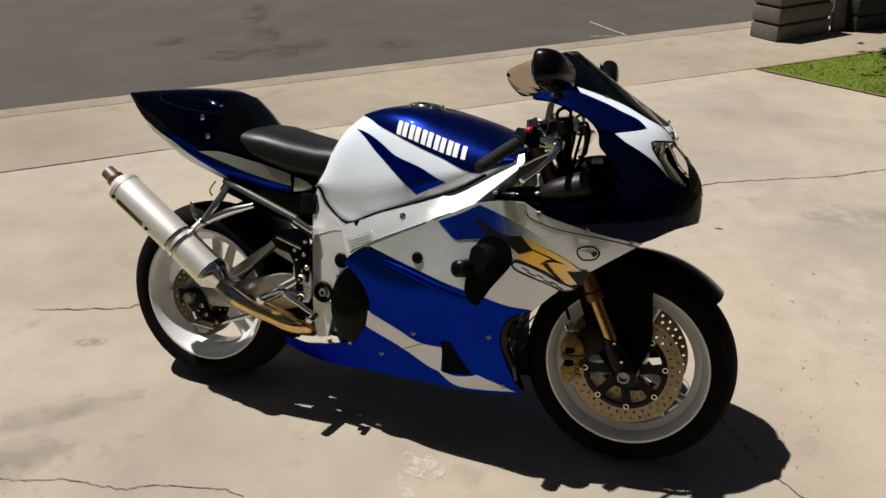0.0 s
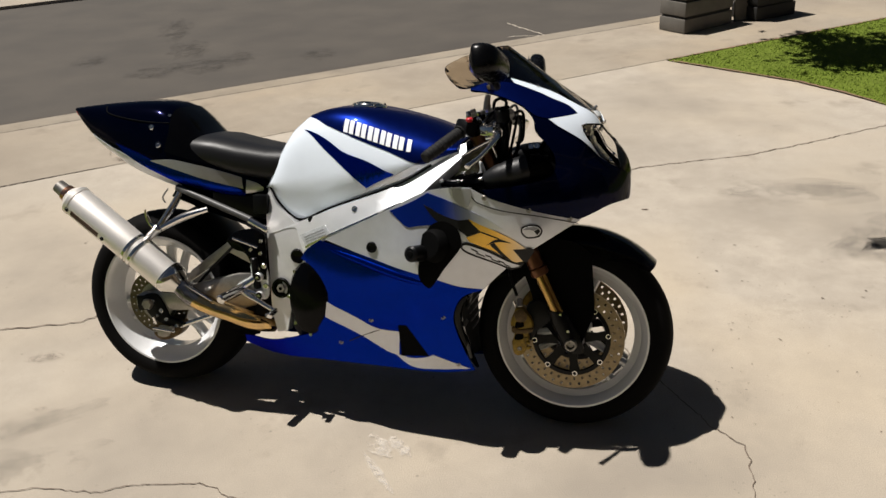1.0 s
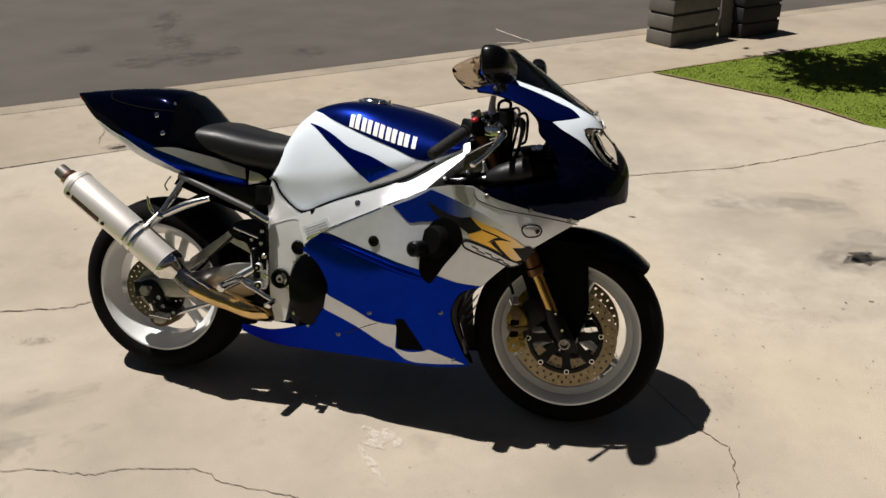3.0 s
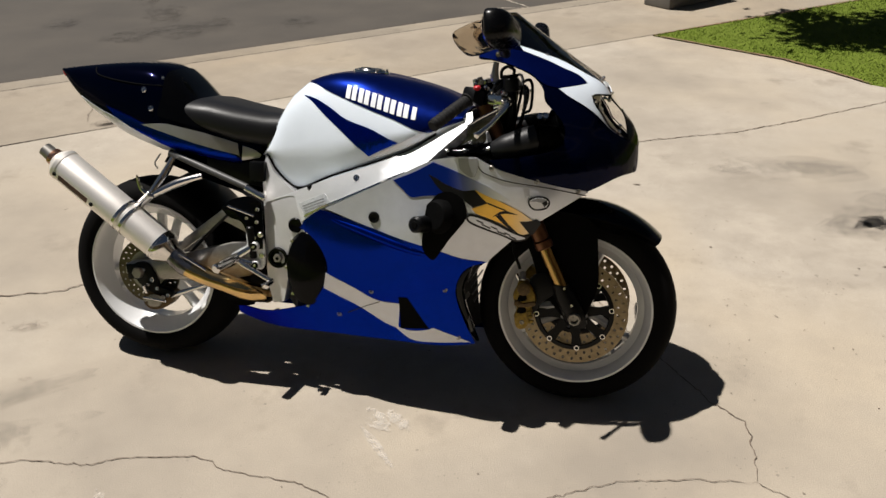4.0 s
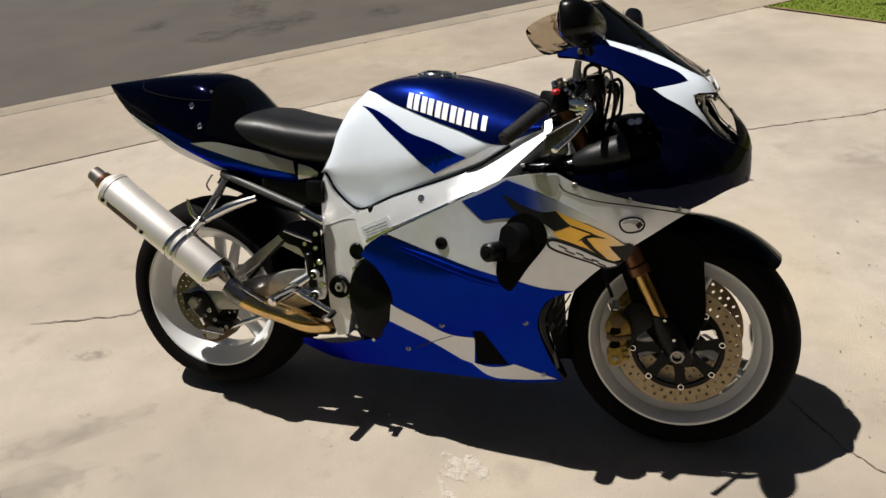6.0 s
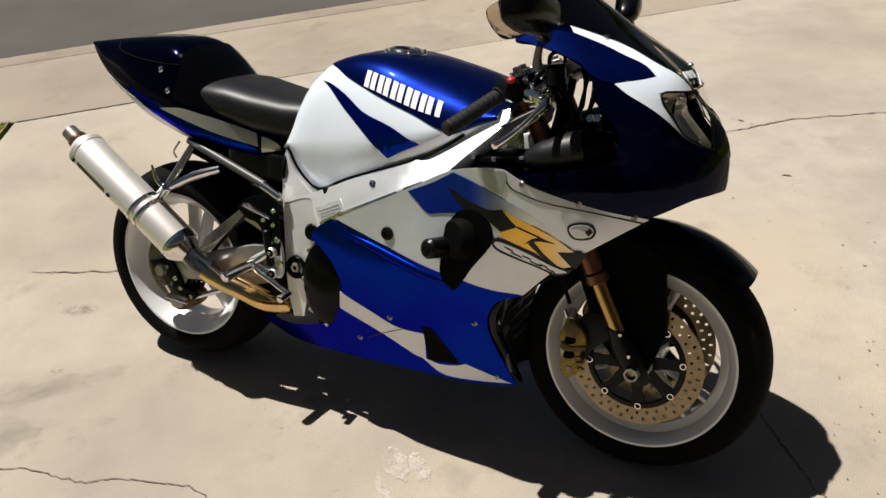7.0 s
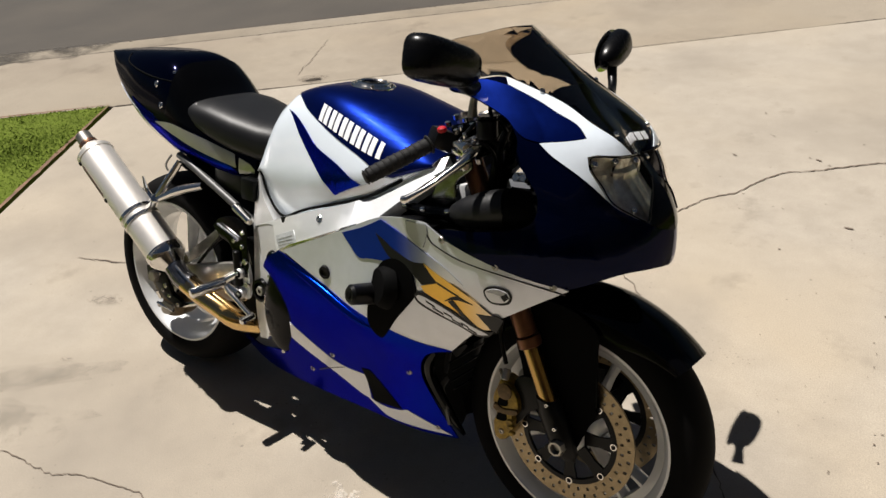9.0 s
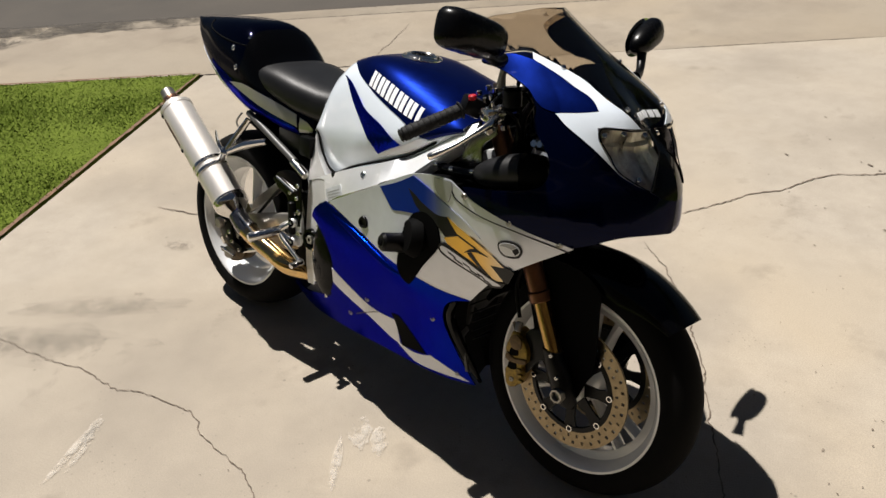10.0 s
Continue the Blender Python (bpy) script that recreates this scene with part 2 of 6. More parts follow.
ENGINE = material("black_engine", (0.006, 0.0055, 0.0055), 0.5, metal=0.1, vary=0.3, scale=25, fine=200, bump=0.1)
VINYL = material("black_vinyl", (0.007, 0.007, 0.0078), 0.43, vary=0.15, scale=30, fine=900, bump=0.12, spec=0.32)
GRIP = material("grip_rubber", (0.008, 0.0075, 0.0075), 0.7, vary=0.2, scale=60, fine=700, bump=0.3, spec=0.3)
RED = material("red_plastic", (0.45, 0.01, 0.02), 0.3, vary=0.05)
LABEL = material("label_foil", (0.62, 0.64, 0.66), 0.4, metal=0.3, vary=0.15, scale=120)
REFLECTOR = material("lamp_reflector", (0.84, 0.76, 0.64), 0.30, metal=0.45, vary=0.4, scale=26, fine=90, bump=0.6, second=(0.52, 0.46, 0.38))
SCREEN = smoked("smoked_screen", (0.545, 0.465, 0.365))
LENS = clear("lamp_glass", (0.985, 0.98, 0.97), 0.02, 0.985)
BIN_GREY = material("grey_block", (0.125, 0.115, 0.10), 0.8, vary=0.18, scale=8, fine=200, bump=0.08)
BIN_BLACK = material("dark_block", (0.014, 0.013, 0.012), 0.8, vary=0.15, scale=8, fine=200, bump=0.05)
WOOD = material("brown_post", (0.20, 0.11, 0.05), 0.9, vary=0.35, scale=10, fine=60, bump=0.8)
PADDING = material("matt_black_pad", (0.002, 0.002, 0.002), 0.7, vary=0.2, scale=60, spec=0.04)
STUCCO = material("tan_stucco", (0.26, 0.21, 0.16), 0.95, vary=0.12, scale=2, fine=60, bump=0.5)
BARK = material("bark", (0.10, 0.07, 0.05), 0.9, vary=0.35, scale=10, fine=60, bump=0.8)
LEAF = material("tree_leaf", (0.05, 0.09, 0.02), 0.5, vary=0.3, scale=4)
MIRROR = material("mirror_glass", (0.9, 0.9, 0.9), 0.02, metal=1.0, vary=0.01)


# ---------------------------------------------------------------- builders
def part(name, bm, mat, parent=None, label="", smooth=True, angle=35.0):
    """Links a bmesh as one mesh object under a thing or a part."""
    if smooth:
        for f in bm.faces:
            f.smooth = True
        for e in bm.edges:
            if len(e.link_faces) == 2 and e.calc_face_angle(0.0) > radians(angle):
                e.smooth = False
    me = bpy.data.meshes.new(name)
    bm.to_mesh(me)
    bm.free()
    me.materials.append(mat)
    ob = new(name, me)
    ob.parent = parent
    if label:
        tagged(ob, label)
    return ob


def thing(name, label, category, at=None, group="", kind=""):
    ob = new(name)
    ob.empty_display_size = 0.1
    if at is not None:
        ob.matrix_world = at
    return tagged(ob, label, category, group, kind)


def eased(outline, steps=5, unit=(1, 1)):
    """Rounds an outline: a curve through its points, sharp where a point carries a third value."""
    n, out = len(outline), []
    for i in range(n):
        p0, p1, p2, p3 = (outline[(i + k) % n] for k in (-1, 0, 1, 2))
        a, b = Vector(p1[:2]), Vector(p2[:2])
        l0, l1, l2 = (math.hypot((q[0] - p[0]) / unit[0], (q[1] - p[1]) / unit[1]) + 1e-9 for p, q in ((p0, p1), (p1, p2), (p2, p3)))
        ta = (b - a) if len(p1) > 2 else (b - Vector(p0[:2])) * (l1 / (l0 + l1))
        tb = (b - a) if len(p2) > 2 else (Vector(p3[:2]) - a) * (l1 / (l1 + l2))
        count = 1 if len(p1) > 2 and len(p2) > 2 else steps
        for k in range(count):
            t = k / count
            out.append((2*t**3 - 3*t**2 + 1) * a + (t**3 - 2*t**2 + t) * ta + (3*t**2 - 2*t**3) * b + (t**3 - t**2) * tb)
    return out


def panel(name, outline, skin, mat, parent, label="", thick=0.004, off=0.0, step=0.02, steps=5, cells=None, both=False, angle=35.0):
    """A plate cut to an outline in the skin's own two coordinates and bent onto it. both: a mirrored twin on the left side too."""
    bm = bmesh.new()
    du, dv = cells or (step, step)
    ring = [bm.verts.new((p.x / du, p.y / dv, 0)) for p in eased(outline, steps, (du, dv))]
    bm.faces.new(ring)
    bm.normal_update()
    bmesh.ops.triangulate(bm, faces=bm.faces[:])
    us, vs = [v.co.x for v in bm.verts], [v.co.y for v in bm.verts]
    for axis, lo, hi in ((0, min(us), max(us)), (1, min(vs), max(vs))):
        for k in range(math.floor(lo) + 1, math.ceil(hi)):
            co, no = [0, 0, 0], [0, 0, 0]
            co[axis], no[axis] = k, 1
            bmesh.ops.bisect_plane(bm, geom=bm.verts[:] + bm.edges[:] + bm.faces[:], plane_co=co, plane_no=no, dist=1e-5)
    bmesh.ops.triangulate(bm, faces=bm.faces[:])
    bmesh.ops.remove_doubles(bm, verts=bm.verts[:], dist=0.004)
    flat = {v: (v.co.x * du, v.co.y * dv) for v in bm.verts}
    normal = {}
    eu, ev = du * 0.05, dv * 0.05
    for v, (u, w) in flat.items():
        p = Vector(skin(u, w))
        n = (Vector(skin(u + eu, w)) - Vector(skin(u - eu, w))).cross(Vector(skin(u, w + ev)) - Vector(skin(u, w - ev)))
        n = n.normalized() if n.length > 1e-12 else Vector((0, -1, 0))
        normal[v] = n
        v.co = p
    middle = sum((normal[v] for v in flat), Vector())
    side = Vector((0.25, -1, 0.35))
    sign = 1 if middle.dot(side) > 0 else -1
    bm.normal_update()
    if sum((f.normal * f.calc_area() for f in bm.faces), Vector()).dot(middle * sign) < 0:
        bmesh.ops.reverse_faces(bm, faces=bm.faces[:])
    rim = [e for e in bm.edges if e.is_boundary]
    faces = bm.faces[:]
    back = {v: bm.verts.new(v.co + normal[v] * sign * (off - thick)) for v in list(flat)}
    for v in flat:
        v.co += normal[v] * sign * off
    for f in faces:
        bm.faces.new([back[v] for v in reversed(f.verts[:])])
    for e in rim:
        f = e.link_faces[0]
        a, b = e.verts
        vs_ = f.verts[:]
        if vs_[(vs_.index(a) + 1) % len(vs_)] != b:
            a, b = b, a
        bm.faces.new((b, a, back[a], back[b]))
    if both:
        twin = bm.copy()
        for v in twin.verts:
            v.co.y = -v.co.y
        bmesh.ops.reverse_faces(twin, faces=twin.faces[:])
        part(name, twin, mat, parent, label, angle=angle)
    return part(name, bm, mat, parent, label, angle=angle)


def skinned(rings, closed=True, caps=True, bm=None):
    """A skin over rings of equal count."""
    bm = bm or bmesh.new()
    rows = [[bm.verts.new(p) for p in r] for r in rings]
    n = len(rows[0])
    for a, b in zip(rows, rows[1:]):
        for i in range(n if closed else n - 1):
            j = (i + 1) % n
            bm.faces.new((a[i], a[j], b[j], b[i]))
    if caps and closed:
        bm.faces.new(list(reversed(rows[0])))
        bm.faces.new(rows[-1])
    bmesh.ops.recalc_face_normals(bm, faces=bm.faces[:])
    return bm


def axes(direction, hint=(0, 0, 1)):
    d = Vector(direction).normalized()
    h = Vector(hint)
    if abs(d.dot(h)) > 0.95:
        h = Vector((1, 0, 0)) if abs(d.x) < 0.9 else Vector((0, 1, 0))
    u = d.cross(h).normalized()
    return d, u, u.cross(d).normalized()


def rod(a, b, r, r2=None, n=16, flat=1.0, bevel=0.0, bm=None, hint=(0, 0, 1)):
    """A round bar from a to b; bevel softens its ends."""
    a, b = Vector(a), Vector(b)
    d, u, w = axes(b - a, hint)
    r2 = r if r2 is None else r2
    length = (b - a).length
    marks = [(0, r), (length, r2)]
    if bevel:
        marks = [(0, r - bevel), (bevel, r), (length - bevel, r2), (length, r2 - bevel)]
    rings = [[a + d * s + (u * math.cos(k * 2 * math.pi / n) + w * flat * math.sin(k * 2 * math.pi / n)) * rr for k in range(n)] for s, rr in marks]
    return skinned(rings, bm=bm)


def tube(points, r, n=10, smooth=4, bm=None, ends=None):
    """A bent pipe through points; r is a radius or one for each point."""
    pts = [Vector(p) for p in points]
    rs = list(r) if hasattr(r, "__len__") else [r] * len(pts)
    path, radii = [], []
    for i in range(len(pts) - 1):
        p0, p1, p2, p3 = pts[max(i - 1, 0)], pts[i], pts[i + 1], pts[min(i + 2, len(pts) - 1)]
        for k in range(smooth):
            t = k / smooth
            path.append(0.5 * ((2*p1) + (p2 - p0)*t + (2*p0 - 5*p1 + 4*p2 - p3)*t*t + (3*p1 - p0 - 3*p2 + p3)*t**3))
            radii.append(rs[i] + (rs[i + 1] - rs[i]) * t)
    path.append(pts[-1])
    radii.append(rs[-1])
    rings, u = [], None
    for i, p in enumerate(path):
        d = (path[min(i + 1, len(path) - 1)] - path[max(i - 1, 0)]).normalized()
        u = axes(d)[1] if u is None else (u - d * u.dot(d)).normalized()
        w = d.cross(u)
        rings.append([p + (u * math.cos(k * 2 * math.pi / n) + w * math.sin(k * 2 * math.pi / n)) * radii[i] for k in range(n)])
    return skinned(rings, bm=bm)


def lathe(profile, n=64, at=(0, 0, 0), start=0.0, sweep=360.0, bm=None, closed_profile=False):
    """Turns (radius, y) pairs about the y axis through at."""
    whole = abs(sweep - 360) < 1e-6
    bm = bm or bmesh.new()
    ox, oy, oz = at
    rows = []
    for k in range(n if whole else n + 1):
        a = radians(start + sweep * k / n)
        rows.append([bm.verts.new((ox + r * math.cos(a), oy + y, oz + r * math.sin(a))) for r, y in profile])
    m = len(profile)
    for k in range(n):
        a, b = rows[k], rows[(k + 1) % len(rows)]
        for i in range(m if closed_profile else m - 1):
            j = (i + 1) % m
            bm.faces.new((a[i], a[j], b[j], b[i]))
    bmesh.ops.recalc_face_normals(bm, faces=bm.faces[:])
    return bm


def block(size, at=(0, 0, 0), turn=(0, 0, 0), bevel=0.004, taper=1.0, bm=None):
    """A bevelled box, its top scaled by taper."""
    box = bmesh.new()
    bmesh.ops.create_cube(box, size=1)
    for v in box.verts:
        k = taper if v.co.z > 0 else 1
        v.co = Vector((v.co.x * size[0] * k, v.co.y * size[1] * k, v.co.z * size[2]))
    if bevel:
        bmesh.ops.bevel(box, geom=box.edges[:], offset=bevel, segments=2, affect="EDGES", profile=0.6)
    bmesh.ops.transform(box, matrix=pose(*at, *turn), verts=box.verts[:])
    if bm is None:
        return box
    me = bpy.data.meshes.new("join")
    box.to_mesh(me)
    box.free()
    bm.from_mesh(me)
    bpy.data.meshes.remove(me)
    return bm


def plate(outline, depth, at=0.0, steps=4, bevel=0.0):
    """A flat plate in the side view (x, z), from y = at to y = at + depth."""
    pts = eased(outline, steps)
    bm = bmesh.new()
    front = [bm.verts.new((p.x, at, p.y)) for p in pts]
    back = [bm.verts.new((p.x, at + depth, p.y)) for p in pts]
    n = len(pts)
    bm.faces.new(front)
    bm.faces.new(list(reversed(back)))
    for i in range(n):
        bm.faces.new((front[i], front[(i + 1) % n], back[(i + 1) % n], back[i]))
    bmesh.ops.recalc_face_normals(bm, faces=bm.faces[:])
    if bevel:
        sharp = [e for e in bm.edges if e.calc_face_angle(0.0) > 0.8]
        bmesh.ops.bevel(bm, geom=sharp, offset=bevel, segments=2, affect="EDGES", profile=0.6)
    return bm


def screw(parent, at, axis=(0, -1, 0.1), r=0.007, mat=None, name="screw", label=""):
    """A dished bolt head."""
    d, u, w = axes(axis)
    c = Vector(at)
    rings = [[c + d * h + (u * math.cos(k * math.pi / 6) + w * math.sin(k * math.pi / 6)) * rr for k in range(12)]
             for h, rr in ((-0.006, r), (0.001, r), (0.003, r * 0.8), (0.003, r * 0.5), (0.0005, r * 0.4))]
    return part(name, skinned(rings), mat or POLISHED, parent, label)


# ---------------------------------------------------------------- the ground
STREET = math.atan2(0.65, 0.76)
ALONG, ACROSS = Vector((math.cos(STREET), math.sin(STREET))), Vector((-math.sin(STREET), math.cos(STREET)))


def street(s, n, z=0.0):
    """A place by metres along the street and metres towards it."""
    p = ALONG * s + ACROSS * n
    return (p.x, p.y, z)


def slab(name, corners, top, depth, mat, parent=None, label="", step=0.35, rough=0.0015, bevel=0.006):
    """A cast slab with softened edges and a slightly uneven top."""
    bm = bmesh.new()
    ring = [bm.verts.new((c[0], c[1], top)) for c in corners]
    bm.faces.new(ring)
    bm.normal_update()
    if bm.faces[:][0].normal.z < 0:
        bmesh.ops.reverse_faces(bm, faces=bm.faces[:])
    low = bmesh.ops.extrude_face_region(bm, geom=bm.faces[:])
    top_faces = [g for g in low["geom"] if isinstance(g, bmesh.types.BMFace)]
    moved = {v for f in top_faces for v in f.verts}
    for v in bm.verts:
        if v not in moved:
            v.co.z = top - depth
    edges = [e for f in top_faces for e in f.edges]
    bmesh.ops.bevel(bm, geom=list(set(edges)), offset=bevel, segments=2, affect="EDGES", profile=0.6)
    xs, ys = [v.co.x for v in bm.verts], [v.co.y for v in bm.verts]
    for axis, lo, hi in ((0, min(xs), max(xs)), (1, min(ys), max(ys))):
        k = math.floor(lo / step) + 1
        while k * step < hi and (hi - lo) / step < 80:
            co, no = [0, 0, 0], [0, 0, 0]
            co[axis], no[axis] = k * step, 1
            bmesh.ops.bisect_plane(bm, geom=bm.verts[:] + bm.edges[:] + bm.faces[:], plane_co=co, plane_no=no)
            k += 1
    for v in bm.verts:
        if v.co.z > top - bevel * 0.5:
            v.co.z += rough * noise.noise(Vector((v.co.x * 1.7, v.co.y * 1.7, 3.1)))
    return part(name, bm, mat, parent, label, angle=40)


def strip(points, widths, z, seed, wander=0.006, step=0.013):
    """A ragged ribbon on the ground through points, wider and narrower as it goes."""
    rnd = random.Random(seed)
    path = []
    for a, b in zip(points, points[1:]):
        a, b = Vector(a), Vector(b)
        n = max(int((b - a).length / step), 1)
        path += [a.lerp(b, k / n) for k in range(n)]
    path.append(Vector(points[-1]))
    bm, left, right = bmesh.new(), [], []
    for i, p in enumerate(path):
        d = (path[min(i + 1, len(path) - 1)] - path[max(i - 1, 0)]).normalized()
        side = Vector((-d.y, d.x))
        q = p + side * (rnd.uniform(-wander, wander) * .5 + wander * 1.6 * noise.noise(Vector((p.x * 16, p.y * 16, seed))) + wander * noise.noise(Vector((p.x * 45, p.y * 45, seed))))
        end = min(i, len(path) - 1 - i) / max(len(path) * 0.12, 1)
        w = rnd.uniform(*widths) * 0.5 * min(1, 0.25 + end) / 2
        left.append(bm.verts.new((*(q + side * w), z)))
        right.append(bm.verts.new((*(q - side * w), z)))
    for i in range(len(path) - 1):
        bm.faces.new((left[i], right[i], right[i + 1], left[i + 1]))
    bmesh.ops.recalc_face_normals(bm, faces=bm.faces[:])
    return bm


def patch(centre, along, wide, z, seed, n=18, ragged=0.35):
    """An irregular flat spot on the ground."""
    rnd = random.Random(seed)
    a, bm = Vector(along), bmesh.new()
    b = Vector((-a.y, a.x)).normalized() * wide
    bm.faces.new([bm.verts.new((*(Vector(centre) + (a * math.cos(k * 2 * math.pi / n) + b * math.sin(k * 2 * math.pi / n)) * rnd.uniform(1 - ragged, 1)), z)) for k in range(n)])
    bm.normal_update()
    return bm


LAWN_L = Vector((-2.37, 1.27))
LAWN_R = Vector((1.58, 4.60))
base = bmesh.new()
base.faces.new([base.verts.new(p) for p in ((-400, -400, -0.10), (400, -400, -0.10), (400, 400, -0.10), (-400, 400, -0.10))])
tagged(part("ground", base, EARTH), "bare brown earth under the paving and lawns", "ground", kind="structure")

far = 60
road = bmesh.new()
road.faces.new([road.verts.new(street(s, n, -0.018)) for s, n in ((-far, 3.86), (far, 3.86), (far, 9.16), (-far, 9.16))])
bmesh.ops.subdivide_edges(road, edges=road.edges[:], cuts=40, use_grid_fill=True)
tagged(part("road", road, ASPHALT), "worn grey asphalt street with faint dark patches", "road", kind="structure")
tagged(slab("verge", [street(s, n) for s, n in ((-far, 9.18), (far, 9.18), (far, 60), (-far, 60))], 0.02, 0.10, CONCRETE, step=20), "pale pavement on the far side of the street", "pavement", kind="structure")

# driveway: cast between the two lawns, then a walk across its foot, then a gutter along the street
JOINT = 2.49
driveway = thing("driveway", "cracked beige concrete driveway with scuffs and stains", "driveway", kind="structure")
gap = 0.0015
left_dir, right_dir = Vector((0.54, -0.84)), Vector((0.86, -0.50))
lawn_l_far, lawn_r_far = LAWN_L + left_dir * 9, LAWN_R + right_dir * 9
slab("slab", [street(-0.95, JOINT - gap), street(4.20, JOINT - gap), lawn_r_far, (9, -9), lawn_l_far], 0.0, 0.09, CONCRETE, driveway, bevel=0.003)
walkway = thing("pavement", "beige concrete pavement slabs at the driveway's foot", "pavement", kind="structure")
for s0, s1 in ((-30, -9.0), (-9.0, -4.2), (-4.2, 8.5), (8.5, 30)):
    slab("paving_slab", [street(s, n) for s, n in ((s0 + gap, JOINT + gap), (s1 - gap, JOINT + gap), (s1 - gap, 3.62), (s0 + gap, 3.612))], 0.0, 0.09, PAVING, walkway, bevel=0.003)
tagged(slab("gutter", [street(s, n) for s, n in ((-far, 3.626), (far, 3.626), (far, 3.86), (-far, 3.86))], -0.006, 0.09, GUTTER, step=1.5, rough=0.004, bevel=0.012), "stained concrete gutter along the street's edge", "gutter", kind="structure")

CRACKS = (
    ([(0.80, 1.27), (0.88, 1.37), (0.95, 1.5), (1.03, 1.7), (1.12, 1.81), (1.16, 1.95), (1.22, 2.05), (1.33, 2.12), (1.5, 2.27), (1.6, 2.32), (1.86, 2.44), (2.07, 2.53), (2.32, 2.71), (2.7, 3.0), (3.01, 3.24), (3.5, 3.5)], (0.006, 0.018)),
    ([(-0.6, -0.75), (-0.32, -0.69), (-0.2, -0.66), (-0.11, -0.62), (0.07, -0.61), (0.17, -0.56), (0.37, -0.51), (0.54, -0.55), (0.7, -0.55), (0.85, -0.6), (1.0, -0.66)], (0.003, 0.008)),
    ([(-0.95, 0.15), (-0.73, 0.22), (-0.59, 0.28), (-0.52, 0.36)], (0.006, 0.016)),
    ([(0.9, 1.13), (1.07, 1.01), (1.17, 0.92), (1.4, 0.66), (1.7, 0.24), (1.84, 0.05), (1.94, -0.03), (1.96, -0.23), (1.95, -0.29)], (0.004, 0.010)),
    ([(1.95, -0.29), (1.91, -0.3), (1.77, -0.32), (1.58, -0.37), (1.4, -0.47), (1.2, -0.6)], (0.003, 0.007)),
    ([(-1.66, 2.10), (-1.72, 2.2), (-1.76, 2.31), (-1.83, 2.42), (-1.9, 2.56), (-1.98, 2.69)], (0.003, 0.012)),
    ([(1.95, -0.29), (2.1, -0.38), (2.3, -0.45)], (0.003, 0.007)),
)
for i, (points, widths) in enumerate(CRACKS):
    part("crack", strip(points, widths, 0.0035, 11 + i), CRACK, driveway, smooth=False)
for i, (s0, s1, n, widths) in enumerate(((-6.0, 0.3, JOINT, (0.016, 0.032)), (0.3, 1.5, JOINT, (0.003, 0.014)), (1.9, 3.0, JOINT, (0.003, 0.014)), (3.2, 4.3, JOINT, (0.006, 0.018)), (-6.0, 6.0, 3.619, (0.010, 0.028)), (-7.0, 7.0, 3.865, (0.010, 0.05)))):
    part("joint_dirt", strip([street(s0 + (s1 - s0) * k / 12, n)[:2] for k in range(13)], widths, 0.0032 if i < 5 else -0.0015, 71 + i, 0.003 if i < 5 else 0.012), DIRT, driveway, smooth=False)
# unseen wall added behind the camera to cut the sky's fill light
sky_block = bmesh.new()
for s0, s1, z0, z1 in ((-9, -2, 0, 3.0), (-2, 3.2, 2.2, 3.0), (3.2, 10, 0, 3.0)):
    block((s1 - s0, 0.2, z1 - z0), (*street((s0 + s1) / 2, -5.6)[:2], (z0 + z1) / 2), (0, 0, math.degrees(STREET)), 0.01, bm=sky_block)
block((19.6, 1.2, 0.18), (*street(0.5, -5.3)[:2], 3.08), (0, 0, math.degrees(STREET)), 0.02, bm=sky_block)
tagged(part("wall_house", sky_block, STUCCO), "unseen tan stucco wall with an opening, added to block sky light", "wall", kind="structure")
# unseen box added behind the wall's opening, so it stays dark
inside = bmesh.new()
for sx, sn, w, d, h, z in ((0.6, -11.6, 5.6, 0.2, 2.4, 1.2), (-2.1, -8.7, 0.2, 6.0, 2.4, 1.2), (3.3, -8.7, 0.2, 6.0, 2.4, 1.2), (0.6, -8.7, 5.6, 6.0, 0.1, 2.45)):
    block((w, d, h), (*street(sx, sn)[:2], z), (0, 0, math.degrees(STREET)), 0.01, bm=inside)
tagged(part("wall_garage", inside, STUCCO), "unseen walls and ceiling added behind the wall's opening", "wall", kind="structure")


# ---------------------------------------------------------------- the motorcycle's skins

def curve(table):
    """A smooth function through (x, y) pairs."""
    xs = np.array([p[0] for p in table], float)
    ys = np.array([p[1] for p in table], float)
    m = np.gradient(ys, xs)

    def at(x):
        x = min(max(x, xs[0]), xs[-1])
        i = min(max(int(np.searchsorted(xs, x)) - 1, 0), len(xs) - 2)
        h = xs[i + 1] - xs[i]
        t = (x - xs[i]) / h
        return float((2 * t**3 - 3 * t**2 + 1) * ys[i] + (t**3 - 2 * t**2 + t) * h * m[i]
                     + (-2 * t**3 + 3 * t**2) * ys[i + 1] + (t**3 - t**2) * h * m[i + 1])
    return at


